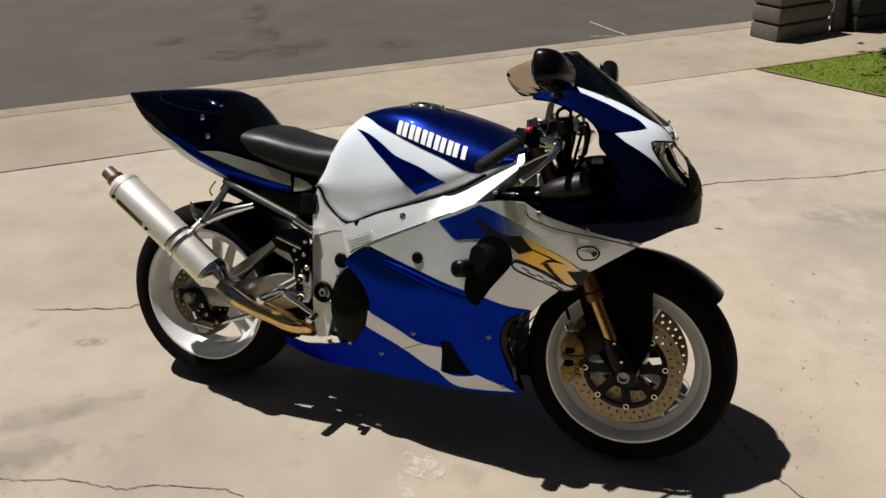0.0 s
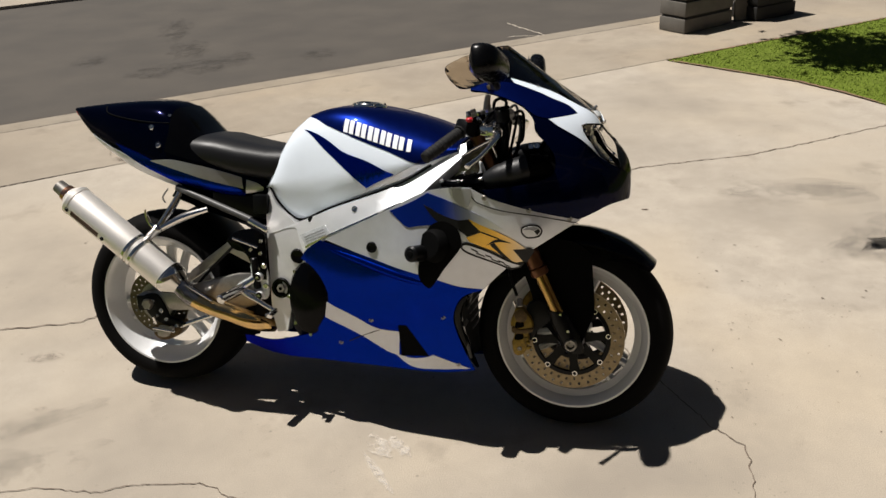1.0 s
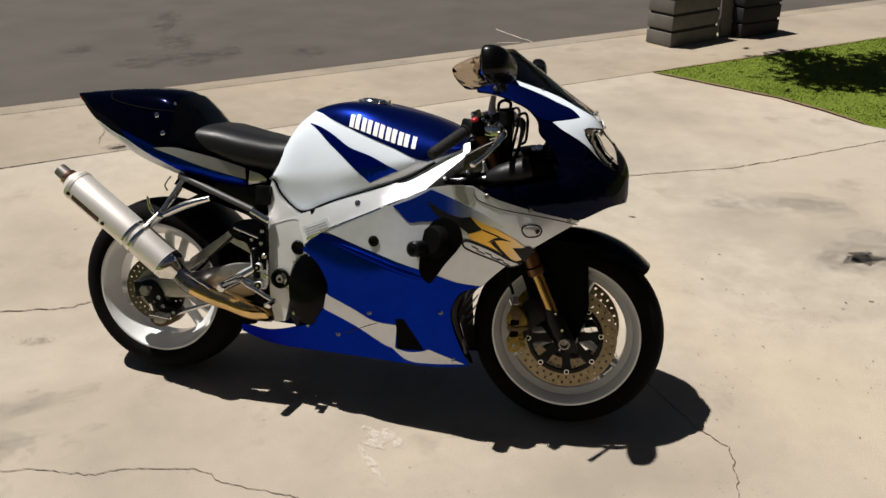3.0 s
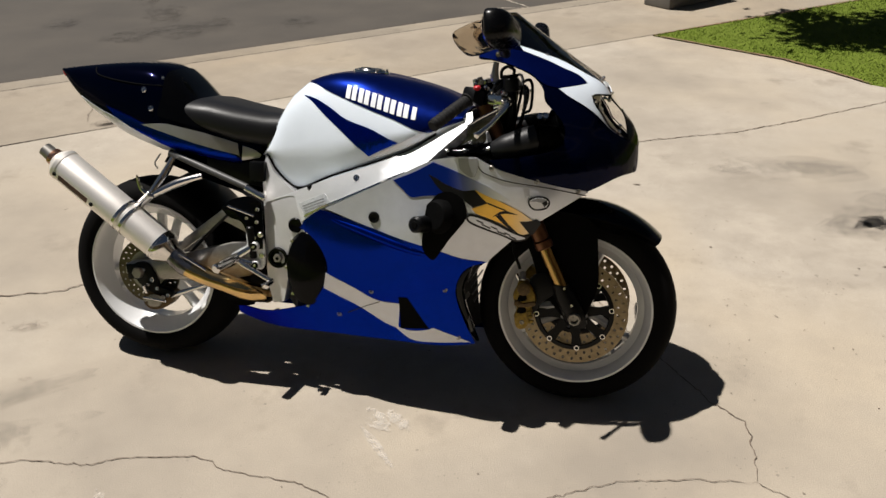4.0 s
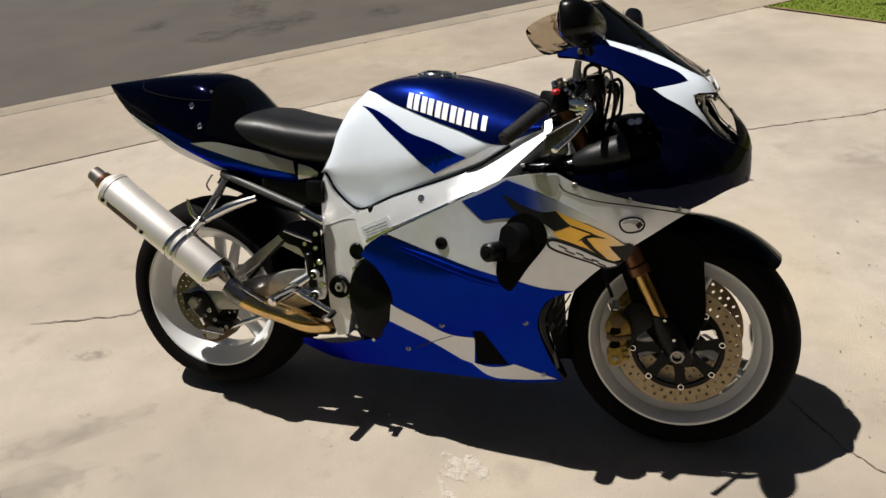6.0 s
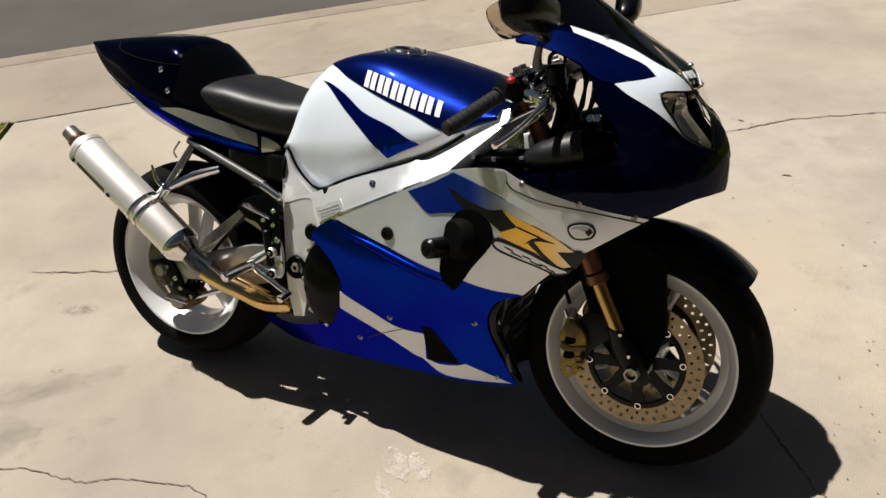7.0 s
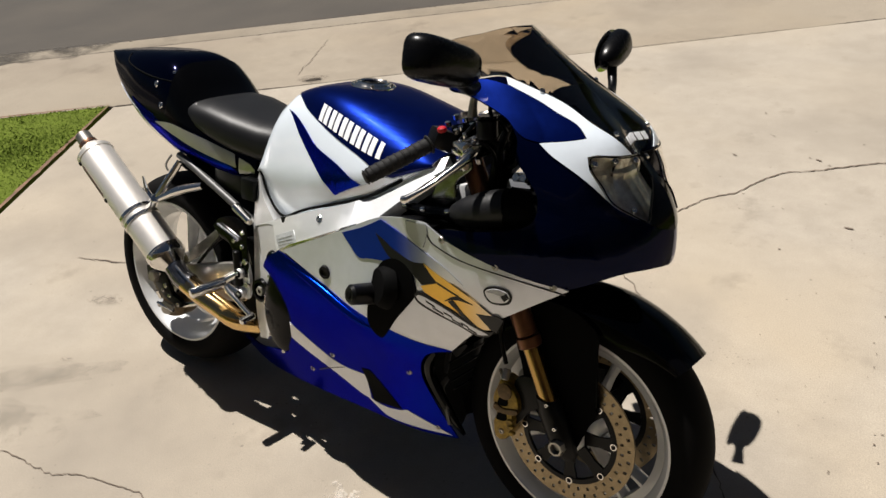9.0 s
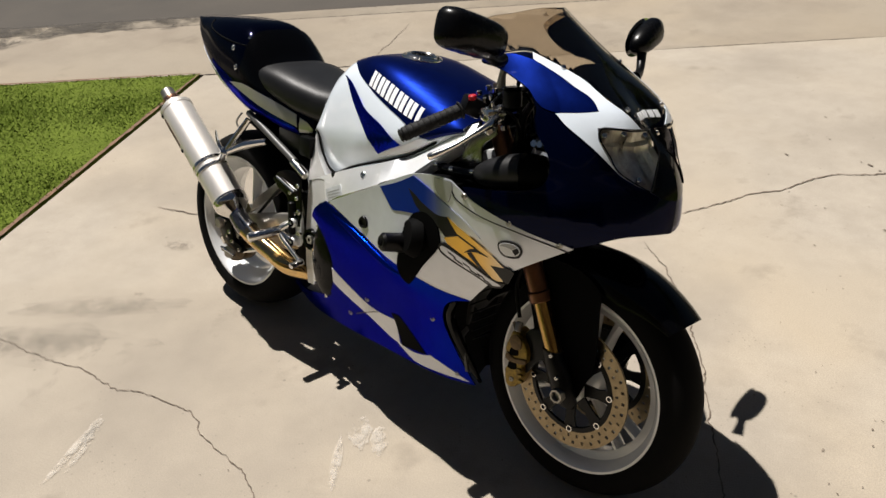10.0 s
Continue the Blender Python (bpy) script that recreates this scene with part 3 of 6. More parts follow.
def bulge(controls, soft=2e-4):
    """A thin-plate half-width over the side view: w(x, z) eased through (x, z, w) controls."""
    c = np.array(controls, float)
    p, w = c[:, :2], c[:, 2]
    n = len(c)

    def kern(r2):
        return np.where(r2 > 1e-12, r2 * np.log(np.maximum(r2, 1e-12)), 0.0)
    a = np.zeros((n + 3, n + 3))
    a[:n, :n] = kern(((p[:, None] - p[None]) ** 2).sum(-1)) + np.eye(n) * soft
    a[:n, n], a[:n, n + 1:] = 1, p
    a[n, :n], a[n + 1:, :n] = 1, p.T
    k = np.linalg.solve(a, np.r_[w, 0, 0, 0])

    def at(x, z):
        r2 = (p[:, 0] - x) ** 2 + (p[:, 1] - z) ** 2
        return float(k[:n] @ kern(r2) + k[n] + k[n + 1] * x + k[n + 2] * z)
    return at


FAIRING_W = bulge([
    (.59, .53, .24), (.625, .547, .252), (.689, .388, .225), (.616, .279, .18), (.495, .243, .15),
    (.825, .345, .215), (.823, .281, .175), (.976, .219, .133), (.899, .30, .178), (1.04, .359, .18),
    (1.114, .171, .08), (1.157, .453, .185), (1.003, .474, .262), (.844, .581, .262), (.908, .693, .265),
    (1.066, .674, .262), (1.079, .563, .262), (1.167, .633, .257), (1.174, .744, .265), (1.143, .77, .268),
    (1.316, .657, .243), (1.295, .713, .248), (1.41, .686, .20), (.43, .215, .12), (.34, .22, .09), (.68, .60, .255)])
FRAME_W = bulge([
    (.41, .557, .118), (.456, .67, .122), (.466, .58, .142), (.50, .405, .155), (.49, .27, .15), (.563, .62, .165),
    (.69, .63, .205), (.80, .715, .205), (.883, .69, .23), (.95, .78, .205), (1.04, .86, .185), (.62, .50, .185), (.60, .35, .165)])
NOSE_XR = curve([(.60, 1.12), (.70, 1.15), (.83, 1.18), (.94, 1.19), (1.04, 1.10), (1.10, 1.005), (1.16, .965)])
NOSE_XF = curve([(.60, 1.40), (.64, 1.45), (.68, 1.53), (.715, 1.555), (.76, 1.56), (.86, 1.535), (.935, 1.462), (.975, 1.43), (1.04, 1.352), (1.16, 1.18)])
NOSE_W = curve([(.60, .262), (.70, .265), (.77, .266), (.83, .248), (.94, .225), (1.04, .175), (1.16, .115)])
NOSE_FULL = curve([(.60, -.006), (.72, -.012), (.82, -.021), (.86, -.021), (.91, .008), (.94, .025), (.975, .029), (1.02, .012), (1.06, -.004), (1.16, -.014)])  # fuller under the screen, keener below the lamps
TANK_TOP = curve([(.436, .718), (.450, .753), (.475, .812), (.498, .856), (.53, .902), (.565, .934), (.61, .955), (.65, .966), (.736, .972), (.873, .956), (1.008, .919), (1.08, .885)])
TANK_LOW = curve([(.436, .712), (.457, .702), (.475, .674), (.50, .650), (.536, .624), (.563, .617), (.623, .640), (.674, .664), (.807, .715), (.934, .768), (1.03, .83), (1.08, .86)])
TANK_W = curve([(.436, .110), (.5, .134), (.6, .155), (.7, .18), (.8, .2), (.93, .205), (1.08, .18)])
TANK_E = curve([(.436, .3), (.52, .32), (.6, .36), (.74, .42), (.93, .75), (1.08, .85)])


def fairing(x, z):
    return (x, -FAIRING_W(x, z), z)


def spar(x, z):
    w = FRAME_W(x, z)
    k = min(max((x + 0.35 * (0.74 - z) - 0.862) / 0.045, 0), 1)
    facet = min(TANK_W(x) - 0.012 + 1.15 * max(TANK_LOW(x) - z, -0.03), 0.262)
    return (x, -(w + (facet - w) * k * k * (3 - 2 * k)), z)


def nose(turn, z):
    """turn: degrees, 0 at the right flank, 90 at the front, 180 at the left flank."""
    a = math.radians(turn)
    c = math.cos(a)
    off = min(abs(turn - 90) / 50, 1)
    return (NOSE_XR(z) + (NOSE_XF(z) - NOSE_XR(z)) * math.sin(a) + NOSE_FULL(z) * math.sin(math.pi * off), -NOSE_W(z) * math.copysign(abs(c) ** .9, c), z)


def tank(x, turn):
    """turn: degrees, 0 at the right lower edge, 90 along the top, 180 at the left lower edge."""
    a = math.radians(turn)
    c, lo, hi = math.cos(a), TANK_LOW(x), TANK_TOP(x)
    k = min(max((0.70 - x) / 0.14, 0), 1)
    under = max(1 - min(turn, 180 - turn) / (13 + 6 * k), 0)
    return (x, -TANK_W(x) * (1 - (0.1 + 0.05 * k) * under) * math.copysign(abs(c) ** TANK_E(x), c), lo + (hi - lo) * max(math.sin(a), 0) ** .85)


# ---------------------------------------------------------------- motorcycle
LEAN_BIKE = 13.5
bike = thing("motorcycle", "blue, white and silver sport motorcycle leaning on its side stand", "motorcycle", pose(0, 0, 0.003, -LEAN_BIKE, 0, 0))
FRONT, REAR = Vector((1.412, 0, 0.297)), Vector((0.019, 0, 0.303))


def arc_profile(half, r_out, r_side, n=14):
    """The crown of a tyre, from one bead to the other."""
    out = []
    for k in range(n + 1):
        a = math.pi * k / n
        out.append((r_side + (r_out - r_side) * math.sin(a) ** 0.75, -half * math.cos(a)))
    return out


def wheel(name, centre, half, r_out, rim_half, label, k=1.0):
    w = thing(name, label, "wheel")
    w.parent = bike
    w.location = centre
    scale = lambda rows: [(r * k, y) for r, y in rows]
    crown = arc_profile(half, r_out, 0.252 * k)
    tyre = lathe([(0.226 * k, -rim_half * 0.93)] + [(0.238 * k, -rim_half - 0.004)] + crown + [(0.238 * k, rim_half + 0.004), (0.226 * k, rim_half * 0.93)], 96)
    part("tyre", tyre, RUBBER, w, "black treaded tyre")
    h = rim_half
    barrel = [(0.232, -h), (0.235, -h + 0.003), (0.232, -h + 0.008), (0.222, -h + 0.010), (0.216, -h + 0.030), (0.196, -h * 0.35), (0.194, 0), (0.196, h * 0.35), (0.216, h - 0.030), (0.222, h - 0.010), (0.232, h - 0.008), (0.235, h - 0.003), (0.232, h),
              (0.226, h), (0.213, h - 0.012), (0.206, h - 0.030), (0.186, h * 0.35), (0.184, 0), (0.186, -h * 0.35), (0.206, -h + 0.030), (0.213, -h + 0.012), (0.226, -h)]
    part("rim", lathe(scale(barrel), 96, closed_profile=True), RIM, w, "white painted rim")
    return w


def spokes(w, turn, y=0.0, hub=0.05, count=3, wide=0.028, deep=0.02):
    for k in range(count):
        a = radians(turn + 360 / count * k)
        for fork in (-1, 1):
            rings = []
            for r, s, wd in ((hub, 0.012, 0.018), (0.09, 0.020, 0.015), (0.14, 0.026, 0.013), (0.190, 0.036, 0.017)):
                ring = []
                for c in range(10):
                    t = c * 2 * math.pi / 10
                    side = fork * s + wd * 0.8 * math.cos(t)
                    ring.append((r * math.cos(a) - side * math.sin(a), y + deep * math.sin(t), r * math.sin(a) + side * math.cos(a)))
                rings.append(ring)
            part("spoke", skinned(rings), RIM, w)
    part("hub", lathe([(0.02, -0.07), (0.045, -0.07), (0.052, -0.05), (0.05, 0), (0.052, 0.05), (0.045, 0.07), (0.02, 0.07)], 32), RIM, w)


def brake_disc(w, y, r_in, r_out, holes, rows, label):
    """A drilled disc: a ring with true holes."""
    bm = bmesh.new()
    n = holes * 4
    radii = [r_in + (r_out - r_in) * k / (rows * 2 + 1) for k in range(rows * 2 + 2)]
    grid = {}
    for side, yy in ((0, y - 0.0025), (1, y + 0.0025)):
        for i in range(n):
            a = i * 2 * math.pi / n
            for j, r in enumerate(radii):
                grid[side, i, j] = bm.verts.new((r * math.cos(a), yy, r * math.sin(a)))
    open_cells = {(i, j) for i in range(n) for j in range(len(radii) - 1) if j % 2 == 1 and (i + (j // 2) * (4 // rows)) % 4 == 0}
    cells = [(i, j) for i in range(n) for j in range(len(radii) - 1) if (i, j) not in open_cells]
    solid = set(cells)
    for i, j in cells:
        k = (i + 1) % n
        bm.faces.new((grid[0, i, j], grid[0, i, j + 1], grid[0, k, j + 1], grid[0, k, j]))
        bm.faces.new((grid[1, i, j], grid[1, k, j], grid[1, k, j + 1], grid[1, i, j + 1]))
        for (a, b), other in (((i, j), (i, k)) and [(((i, j), (k, j)), (i, j - 1)), (((i, j + 1), (k, j + 1)), (i, j + 1)), (((i, j), (i, j + 1)), ((i - 1) % n, j)), (((k, j), (k, j + 1)), (k, j))]):
            if other not in solid:
                bm.faces.new((grid[0, a[0], a[1]], grid[0, b[0], b[1]], grid[1, b[0], b[1]], grid[1, a[0], a[1]]))
    bmesh.ops.recalc_face_normals(bm, faces=bm.faces[:])
    return part("brake_disc", bm, DISC, w, label, angle=30)


# front wheel, discs, fork, mudguard
front = wheel("front_wheel", FRONT, 0.060, 0.300, 0.056, "front wheel with white rim and twin drilled discs")
spokes(front, 200)
for y in (-0.073, 0.073):
    d = brake_disc(front, y, 0.118, 0.160, 34, 2, "drilled steel disc")
    part("disc_carrier", lathe([(0.119, y - 0.003), (0.107, y - 0.005), (0.104, y), (0.107, y + 0.004), (0.119, y + 0.003)], 64, closed_profile=True), PLASTIC, d, "black carrier ring")
    for k in range(8):
        a = radians(45 * k + 8)
        c = Vector((0.112 * math.cos(a), y, 0.112 * math.sin(a)))
        s = math.copysign(1, y)
        part("disc_button", lathe([(0.0052, 0.001 * s), (0.0056, 0.007 * s), (0.0080, 0.007 * s), (0.0092, 0.003 * s), (0.0092, -0.002 * s)], 16, at=c), POLISHED, d)
        q = Vector((math.cos(a), 0, math.sin(a)))
        t = Vector((-q.z, 0, q.x))
        arm = skinned([[q * r + t * (wd * sx) + Vector((0, y + 0.003 * sy, 0)) for sx, sy in ((-1, -1), (1, -1), (1, 1), (-1, 1))] for r, wd in ((0.040, 0.016), (0.078, 0.012), (0.106, 0.017))])
        part("carrier_arm", arm, PLASTIC, d)

fork = thing("front_fork", "gold and black upside-down front fork", "fork")
fork.parent = bike
RAKE = Vector((-0.049, 0, 0.10)).normalized()
for s in (-1, 1):
    foot = FRONT + Vector((0.004, 0.112 * s, 0.0))
    leg = part("stanchion", rod(foot + RAKE * 0.08, foot + RAKE * 0.25, 0.0195, n=24), GOLD, fork, "gold slider tube")
    part("seal_ring", rod(foot + RAKE * 0.222, foot + RAKE * 0.248, 0.0272, n=24, bevel=0.003), BROWN, leg, "bronze seal ring")
    part("upper_tube", rod(foot + RAKE * 0.248, foot + RAKE * 0.36, 0.0245, n=24, bevel=0.003), BROWN, leg, "bronze outer tube")
    part("upper_tube", rod(foot + RAKE * 0.36, foot + RAKE * 0.70, 0.0245, n=24, bevel=0.003), BROWN, leg)
    shoe = skinned([[foot + RAKE * h + Vector((wx * math.cos(k * math.pi / 8), wy * math.sin(k * math.pi / 8), 0)) for k in range(16)]
                    for h, wx, wy in ((-0.035, 0.022, 0.016), (-0.02, 0.032, 0.022), (0.02, 0.034, 0.024), (0.06, 0.036, 0.024), (0.085, 0.028, 0.025), (0.105, 0.025, 0.0245))])
    part("fork_foot", shoe, PLASTIC, fork, "black cast fork foot")
    part("axle_nut", lathe([(0.012, 0.006 * s), (0.0125, 0.022 * s), (0.017, 0.022 * s), (0.019, 0.018 * s), (0.019, 0.0)], 8, at=foot + Vector((0.002, 0.012 * s, -0.002))), STEEL, fork)
    for h in (0.045, 0.10):
        screw(fork, foot + RAKE * h + Vector((0.012, 0.026 * s, 0)), (0, s, 0), 0.005)
    cal = plate([(1.240, .372, 1), (1.248, .392), (1.268, .388, 1), (1.282, .376), (1.297, .352), (1.299, .322), (1.286, .310, 1), (1.290, .292), (1.277, .249), (1.261, .238), (1.244, .244), (1.236, .28, 1), (1.243, .30), (1.241, .321, 1), (1.232, .330), (1.232, .350)], 0.050, at=-0.115 if s < 0 else 0.065, bevel=0.007)
    caliper = part("brake_caliper", cal, CALIPER, fork, "gold brake caliper")
    for zz in (.262, .365):
        screw(caliper, (1.262, 0.115 * s, zz), (0, s, 0), 0.007, STEEL)
    for zz in (.29, .328):
        part("piston_slot", plate([(1.247, zz), (1.272, zz + .004), (1.270, zz + .020), (1.250, zz + .018)], 0.004, at=-.1165 if s < 0 else .1125), PADDING, caliper)
    part("bridge", plate([(1.236, .316), (1.25, .309), (1.298, .318), (1.299, .331), (1.262, .323), (1.240, .331)], 0.006, at=-.1185 if s < 0 else .1125, bevel=.002), BRONZE, caliper, "dark bronze bridge")
    part("cap", plate([(1.243, .372), (1.262, .386), (1.280, .374), (1.276, .350), (1.252, .348)], 0.006, at=-.1185 if s < 0 else .1125, bevel=.002), BRONZE, caliper, "dark bronze end cap")
    part("bleed_nipple", rod((1.246, .100 * s, .388), (1.237, .100 * s, .408), 0.0045, n=8, bevel=.001), POLISHED, caliper)
    for k in range(3):
        part("fin", plate([(1.283 - .004 * k, .262 + .014 * k), (1.297 - .004 * k, .266 + .014 * k), (1.297 - .004 * k, .272 + .014 * k), (1.283 - .004 * k, .269 + .014 * k)], 0.008, at=-.1195 if s < 0 else .1115), CALIPER, caliper)
    part("hose_union", rod((1.258, .112 * s, .392), (1.256, .10 * s, .415), 0.009, n=12, bevel=.002), STEEL, caliper)
    part("caliper_bracket", plate([(1.288, .285), (1.278, .395), (1.325, .415), (1.352, .36), (1.318, .325)], 0.014, at=-0.100 if s < 0 else 0.086, bevel=0.003), PLASTIC, fork)
    part("brake_hose", tube([(1.245, 0.09 * s, .42), (1.22, 0.085 * s, .50), (1.235, 0.07 * s, .60), (1.2, 0.06 * s, .74)], 0.005, 8), PLASTIC, fork)
part("axle", rod(FRONT + Vector((0.004, -0.135, 0)), FRONT + Vector((0.004, 0.135, 0)), 0.0105, n=20), STEEL, fork)
part("bottom_clamp", block((0.07, 0.25, 0.035), (1.228, 0, 0.66), (0, -26, 0), 0.008), PLASTIC, fork)
part("top_clamp", block((0.075, 0.25, 0.028), (1.118, 0, 0.885), (0, -26, 0), 0.008), GLOSSBLACK, fork)


def guard(r_mid, r_side, half, start, end, n=28):
    """A mudguard arched over a tyre, deeper in its middle than at its tips."""
    rings = []
    for k in range(n + 1):
        t = k / n
        a = radians(start + (end - start) * t)
        fade = min(1, 0.35 + 3.2 * min(t, 1 - t))
        ring = []
        for j in range(17):
            b = math.pi * j / 16
            y = -half * (0.75 + 0.25 * fade) * math.cos(b)
            drop = (1 - math.sin(b) ** 0.55) * (r_mid - r_side) * fade
            ring.append((FRONT.x + (r_mid - drop) * math.cos(a), y, FRONT.z + (r_mid - drop) * math.sin(a)))
        rings.append(ring)
    bm = skinned(rings, closed=False)
    shell = bmesh.ops.solidify(bm, geom=bm.faces[:], thickness=0.003)
    bmesh.ops.recalc_face_normals(bm, faces=bm.faces[:])
    return bm


mudguard = part("front_mudguard", guard(0.334, 0.268, 0.082, 45, 158), GLOSSBLACK, bike, "gloss black front mudguard")
for s in (-1, 1):
    cheek = plate([(1.235, .575), (1.30, .60), (1.40, .60), (1.462, .565), (1.468, .519), (1.475, .451), (1.478, .397), (1.470, .357), (1.455, .315), (1.436, .272), (1.40, .262), (1.377, .289), (1.335, .335), (1.305, .375), (1.29, .43), (1.262, .502)], 0.004, at=-0.094 if s < 0 else 0.090)
    part("cheek", cheek, PADDING, mudguard)

# rear wheel, swing arm, brake
rear = wheel("rear_wheel", REAR, 0.090, 0.302, 0.082, "rear wheel with white rim and wide tyre", 0.965)
spokes(rear, 80, deep=0.028)
brake_disc(rear, -0.098, 0.070, 0.110, 26, 2, "small drilled disc").data.materials[0] = DARK_DISC
part("disc_carrier", lathe([(0.02, -0.10), (0.072, -0.10), (0.072, -0.094), (0.02, -0.09)], 32), STEEL, rear)
arm = thing("swing_arm", "polished aluminium braced swing arm", "swing arm")
arm.parent = bike
arm.location = (.014, 0, 0)
for s in (-1, 1):
    rings = []
    for x, z, hh, y in ((-0.055, .312, .018, .125), (-0.03, .313, .032, .127), (0.05, .322, .036, .128), (0.18, .345, .048, .126), (0.32, .372, .062, .118), (0.46, .40, .05, .105)):
        rings.append([(x, s * (y + 0.014 * math.copysign(abs(math.cos(k * math.pi / 6)) ** .5, math.cos(k * math.pi / 6))), z + hh * math.copysign(abs(math.sin(k * math.pi / 6)) ** .5, math.sin(k * math.pi / 6))) for k in range(12)])
    part("arm", skinned(rings), STEEL, arm)
    part("brace", plate([(.12, .375, 1), (.15, .43, 1), (.287, .535, 1), (.32, .555), (.40, .50, 1), (.42, .44, 1), (.36, .47), (.29, .50, 1), (.165, .405, 1)], 0.02, at=.10 if s > 0 else -.125, bevel=0.004), STEEL, arm, "dull aluminium brace")
    part("axle_block", block((0.07, 0.012, 0.05), (-0.01, 0.145 * s, .312), (0, -6, 0), 0.004), PLASTIC, arm)
part("axle", rod((0, -0.165, .311), (0, 0.165, .311), 0.012, n=6), STEEL, arm)
part("axle_cap", lathe([(0.0, -.168), (.016, -.168), (.019, -.164), (.019, -.15)], 6, at=(0, 0, .311)), STEEL, arm)
rear_caliper = part("brake_caliper", plate([(0.0, .20), (0.03, .18), (0.08, .195), (0.11, .225), (0.10, .25), (0.05, .255), (0.01, .24)], 0.05, at=-0.135, bevel=0.006), BRONZE, arm, "dark bronze rear brake caliper")
for x, z in ((.025, .225), (.085, .235)):
    screw(rear_caliper, (x, -.163, z), (0, -1, 0), 0.008, STEEL)
part("caliper_bracket", plate([(-.02, .335), (.025, .345), (.055, .31), (.07, .27), (.115, .255), (.11, .235), (.03, .25), (-.012, .285)], .016, at=-.150, bevel=.003), PLASTIC, rear_caliper, "black caliper bracket")
for x, z, r in ((.045, .29, .008), (.062, .262, .007), (.018, .322, .006), (.10, .243, .007), (.03, .272, .006)):
    screw(rear_caliper, (x, -.152, z), (0, -1, .1), r)
part("bleed_nipple", rod((.028, -.158, .245), (.022, -.166, .272), .005, n=10, bevel=.001), POLISHED, rear_caliper)
part("pad_pin", rod((.02, -.166, .232), (.098, -.166, .226), .004, n=8), POLISHED, rear_caliper)
part("pad_cover", plate([(.035, .205), (.075, .208), (.078, .238), (.04, .24)], 0.006, at=-.164, bevel=.002), STEEL, rear_caliper)
# block and plates added to stop sun passing through, closing holes in the shadow
part("linkage_cover", block((.10, .25, .24), (.42, 0, .40), (0, 0, 0), .02), PADDING, arm, "black block added to stop sunlight through the gap")
part("inner_shield", plate([(.29, .30), (.45, .28), (.46, .42), (.33, .42)], .006, at=-.116), PADDING, arm, "matt black plate added to stop sunlight through the gap")
part("inner_shield", plate([(.301, .30), (.385, .28), (.39, .235), (.301, .235)], .006, at=-.13), PADDING, arm)
part("torque_rod", rod((0.10, -0.13, .235), (0.34, -0.12, .33), 0.008), POLISHED, arm)
part("chain_guard", block((0.34, 0.03, 0.02), (0.24, 0.10, .44), (0, -12, 0)), PLASTIC, arm)
part("hugger", skinned([[(0.0 + 0.335 * math.cos(a), y, .311 + 0.335 * math.sin(a) - 0.02 * (abs(y) / .1) ** 3) for y in (-.10, -.07, 0, .07, .10)] for a in (radians(q) for q in range(20, 75, 5))], closed=False), PLASTIC, arm, "black tyre hugger")


# frame and engine
frame_ = thing("main_frame", "satin aluminium twin-spar frame", "frame")
frame_.parent = bike
SPAR = [(.45, .571, 1), (.557, .618, 1), (.687, .673), (.822, .725), (.943, .78), (.999, .823), (1.041, .862), (1.092, .883, 1), (1.097, .857), (1.022, .78), (.98, .737, 1), (.883, .69, 1), (.669, .584, 1), (.589, .532, 1), (.575, .566), (.557, .605)]
PLATE = [(.437, .656, 1), (.445, .72, 1), (.482, .665), (.529, .635), (.557, .618, 1), (.575, .566), (.589, .532, 1), (.60, .46), (.548, .391), (.515, .263, 1), (.478, .254, 1), (.460, .323), (.451, .494)]
spar_r = panel("spar", SPAR, spar, FRAME, frame_, "silver frame spar", thick=0.03, step=0.03, both=True)
panel("pivot_plate", PLATE, spar, CAST, frame_, "silver swing-arm pivot plate", thick=0.03, off=-0.002, step=0.03, both=True)
panel("label", [(.578, .584, 1), (.672, .628, 1), (.690, .601, 1), (.597, .557, 1)], spar, LABEL, spar_r, "pale printed information label", thick=0.002, off=0.0012, step=0.05)
for k in range(4):
    t = k / 4
    panel("label_line", [(.592 + .004 * k, .580 - .007 * k, 1), (.668 + .004 * k, .614 - .007 * k, 1), (.669 + .004 * k, .612 - .007 * k, 1), (.593 + .004 * k, .578 - .007 * k, 1)], spar, GREY, spar_r, thick=0.001, off=0.0018, step=0.05)
panel("spar_ridge", [(.60, .553, 1), (.66, .588, 1), (.883, .694, 1), (.93, .716, 1), (.93, .711, 1), (.883, .689, 1), (.66, .582, 1), (.60, .546, 1)], spar, POLISHED, spar_r, thick=0.004, off=0.004, step=0.04)
screw(frame_, spar(.771, .682), (0, -1, .2), 0.010)
pivot = part("pivot_cap", lathe([(0.0, -0.006), (0.010, -0.006), (0.012, 0.004), (0.022, 0.004), (0.024, -0.008), (0.031, -0.008), (0.033, 0.0), (0.033, 0.012)], 32, at=(.502, -.158, .405)), GLOSSBLACK, frame_, "black pivot cap with steel nut")
part("nut", lathe([(0.006, -0.010), (0.013, -0.010), (0.0145, -0.006), (0.0145, 0.006)], 6, at=(.502, -.158, .405)), STEEL, pivot)
part("hole_plug", lathe([(0.0, -0.002), (0.020, -0.003), (0.024, 0.003), (0.024, 0.02)], 24, at=(.566, -.176, .516)), GLOSSBLACK, frame_)
part("headstock", rod((1.10, 0, .80), (1.19, 0, .60), 0.05, n=20), FRAME, frame_)

engine = thing("engine", "black four-cylinder engine behind the fairing", "engine")
engine.parent = bike
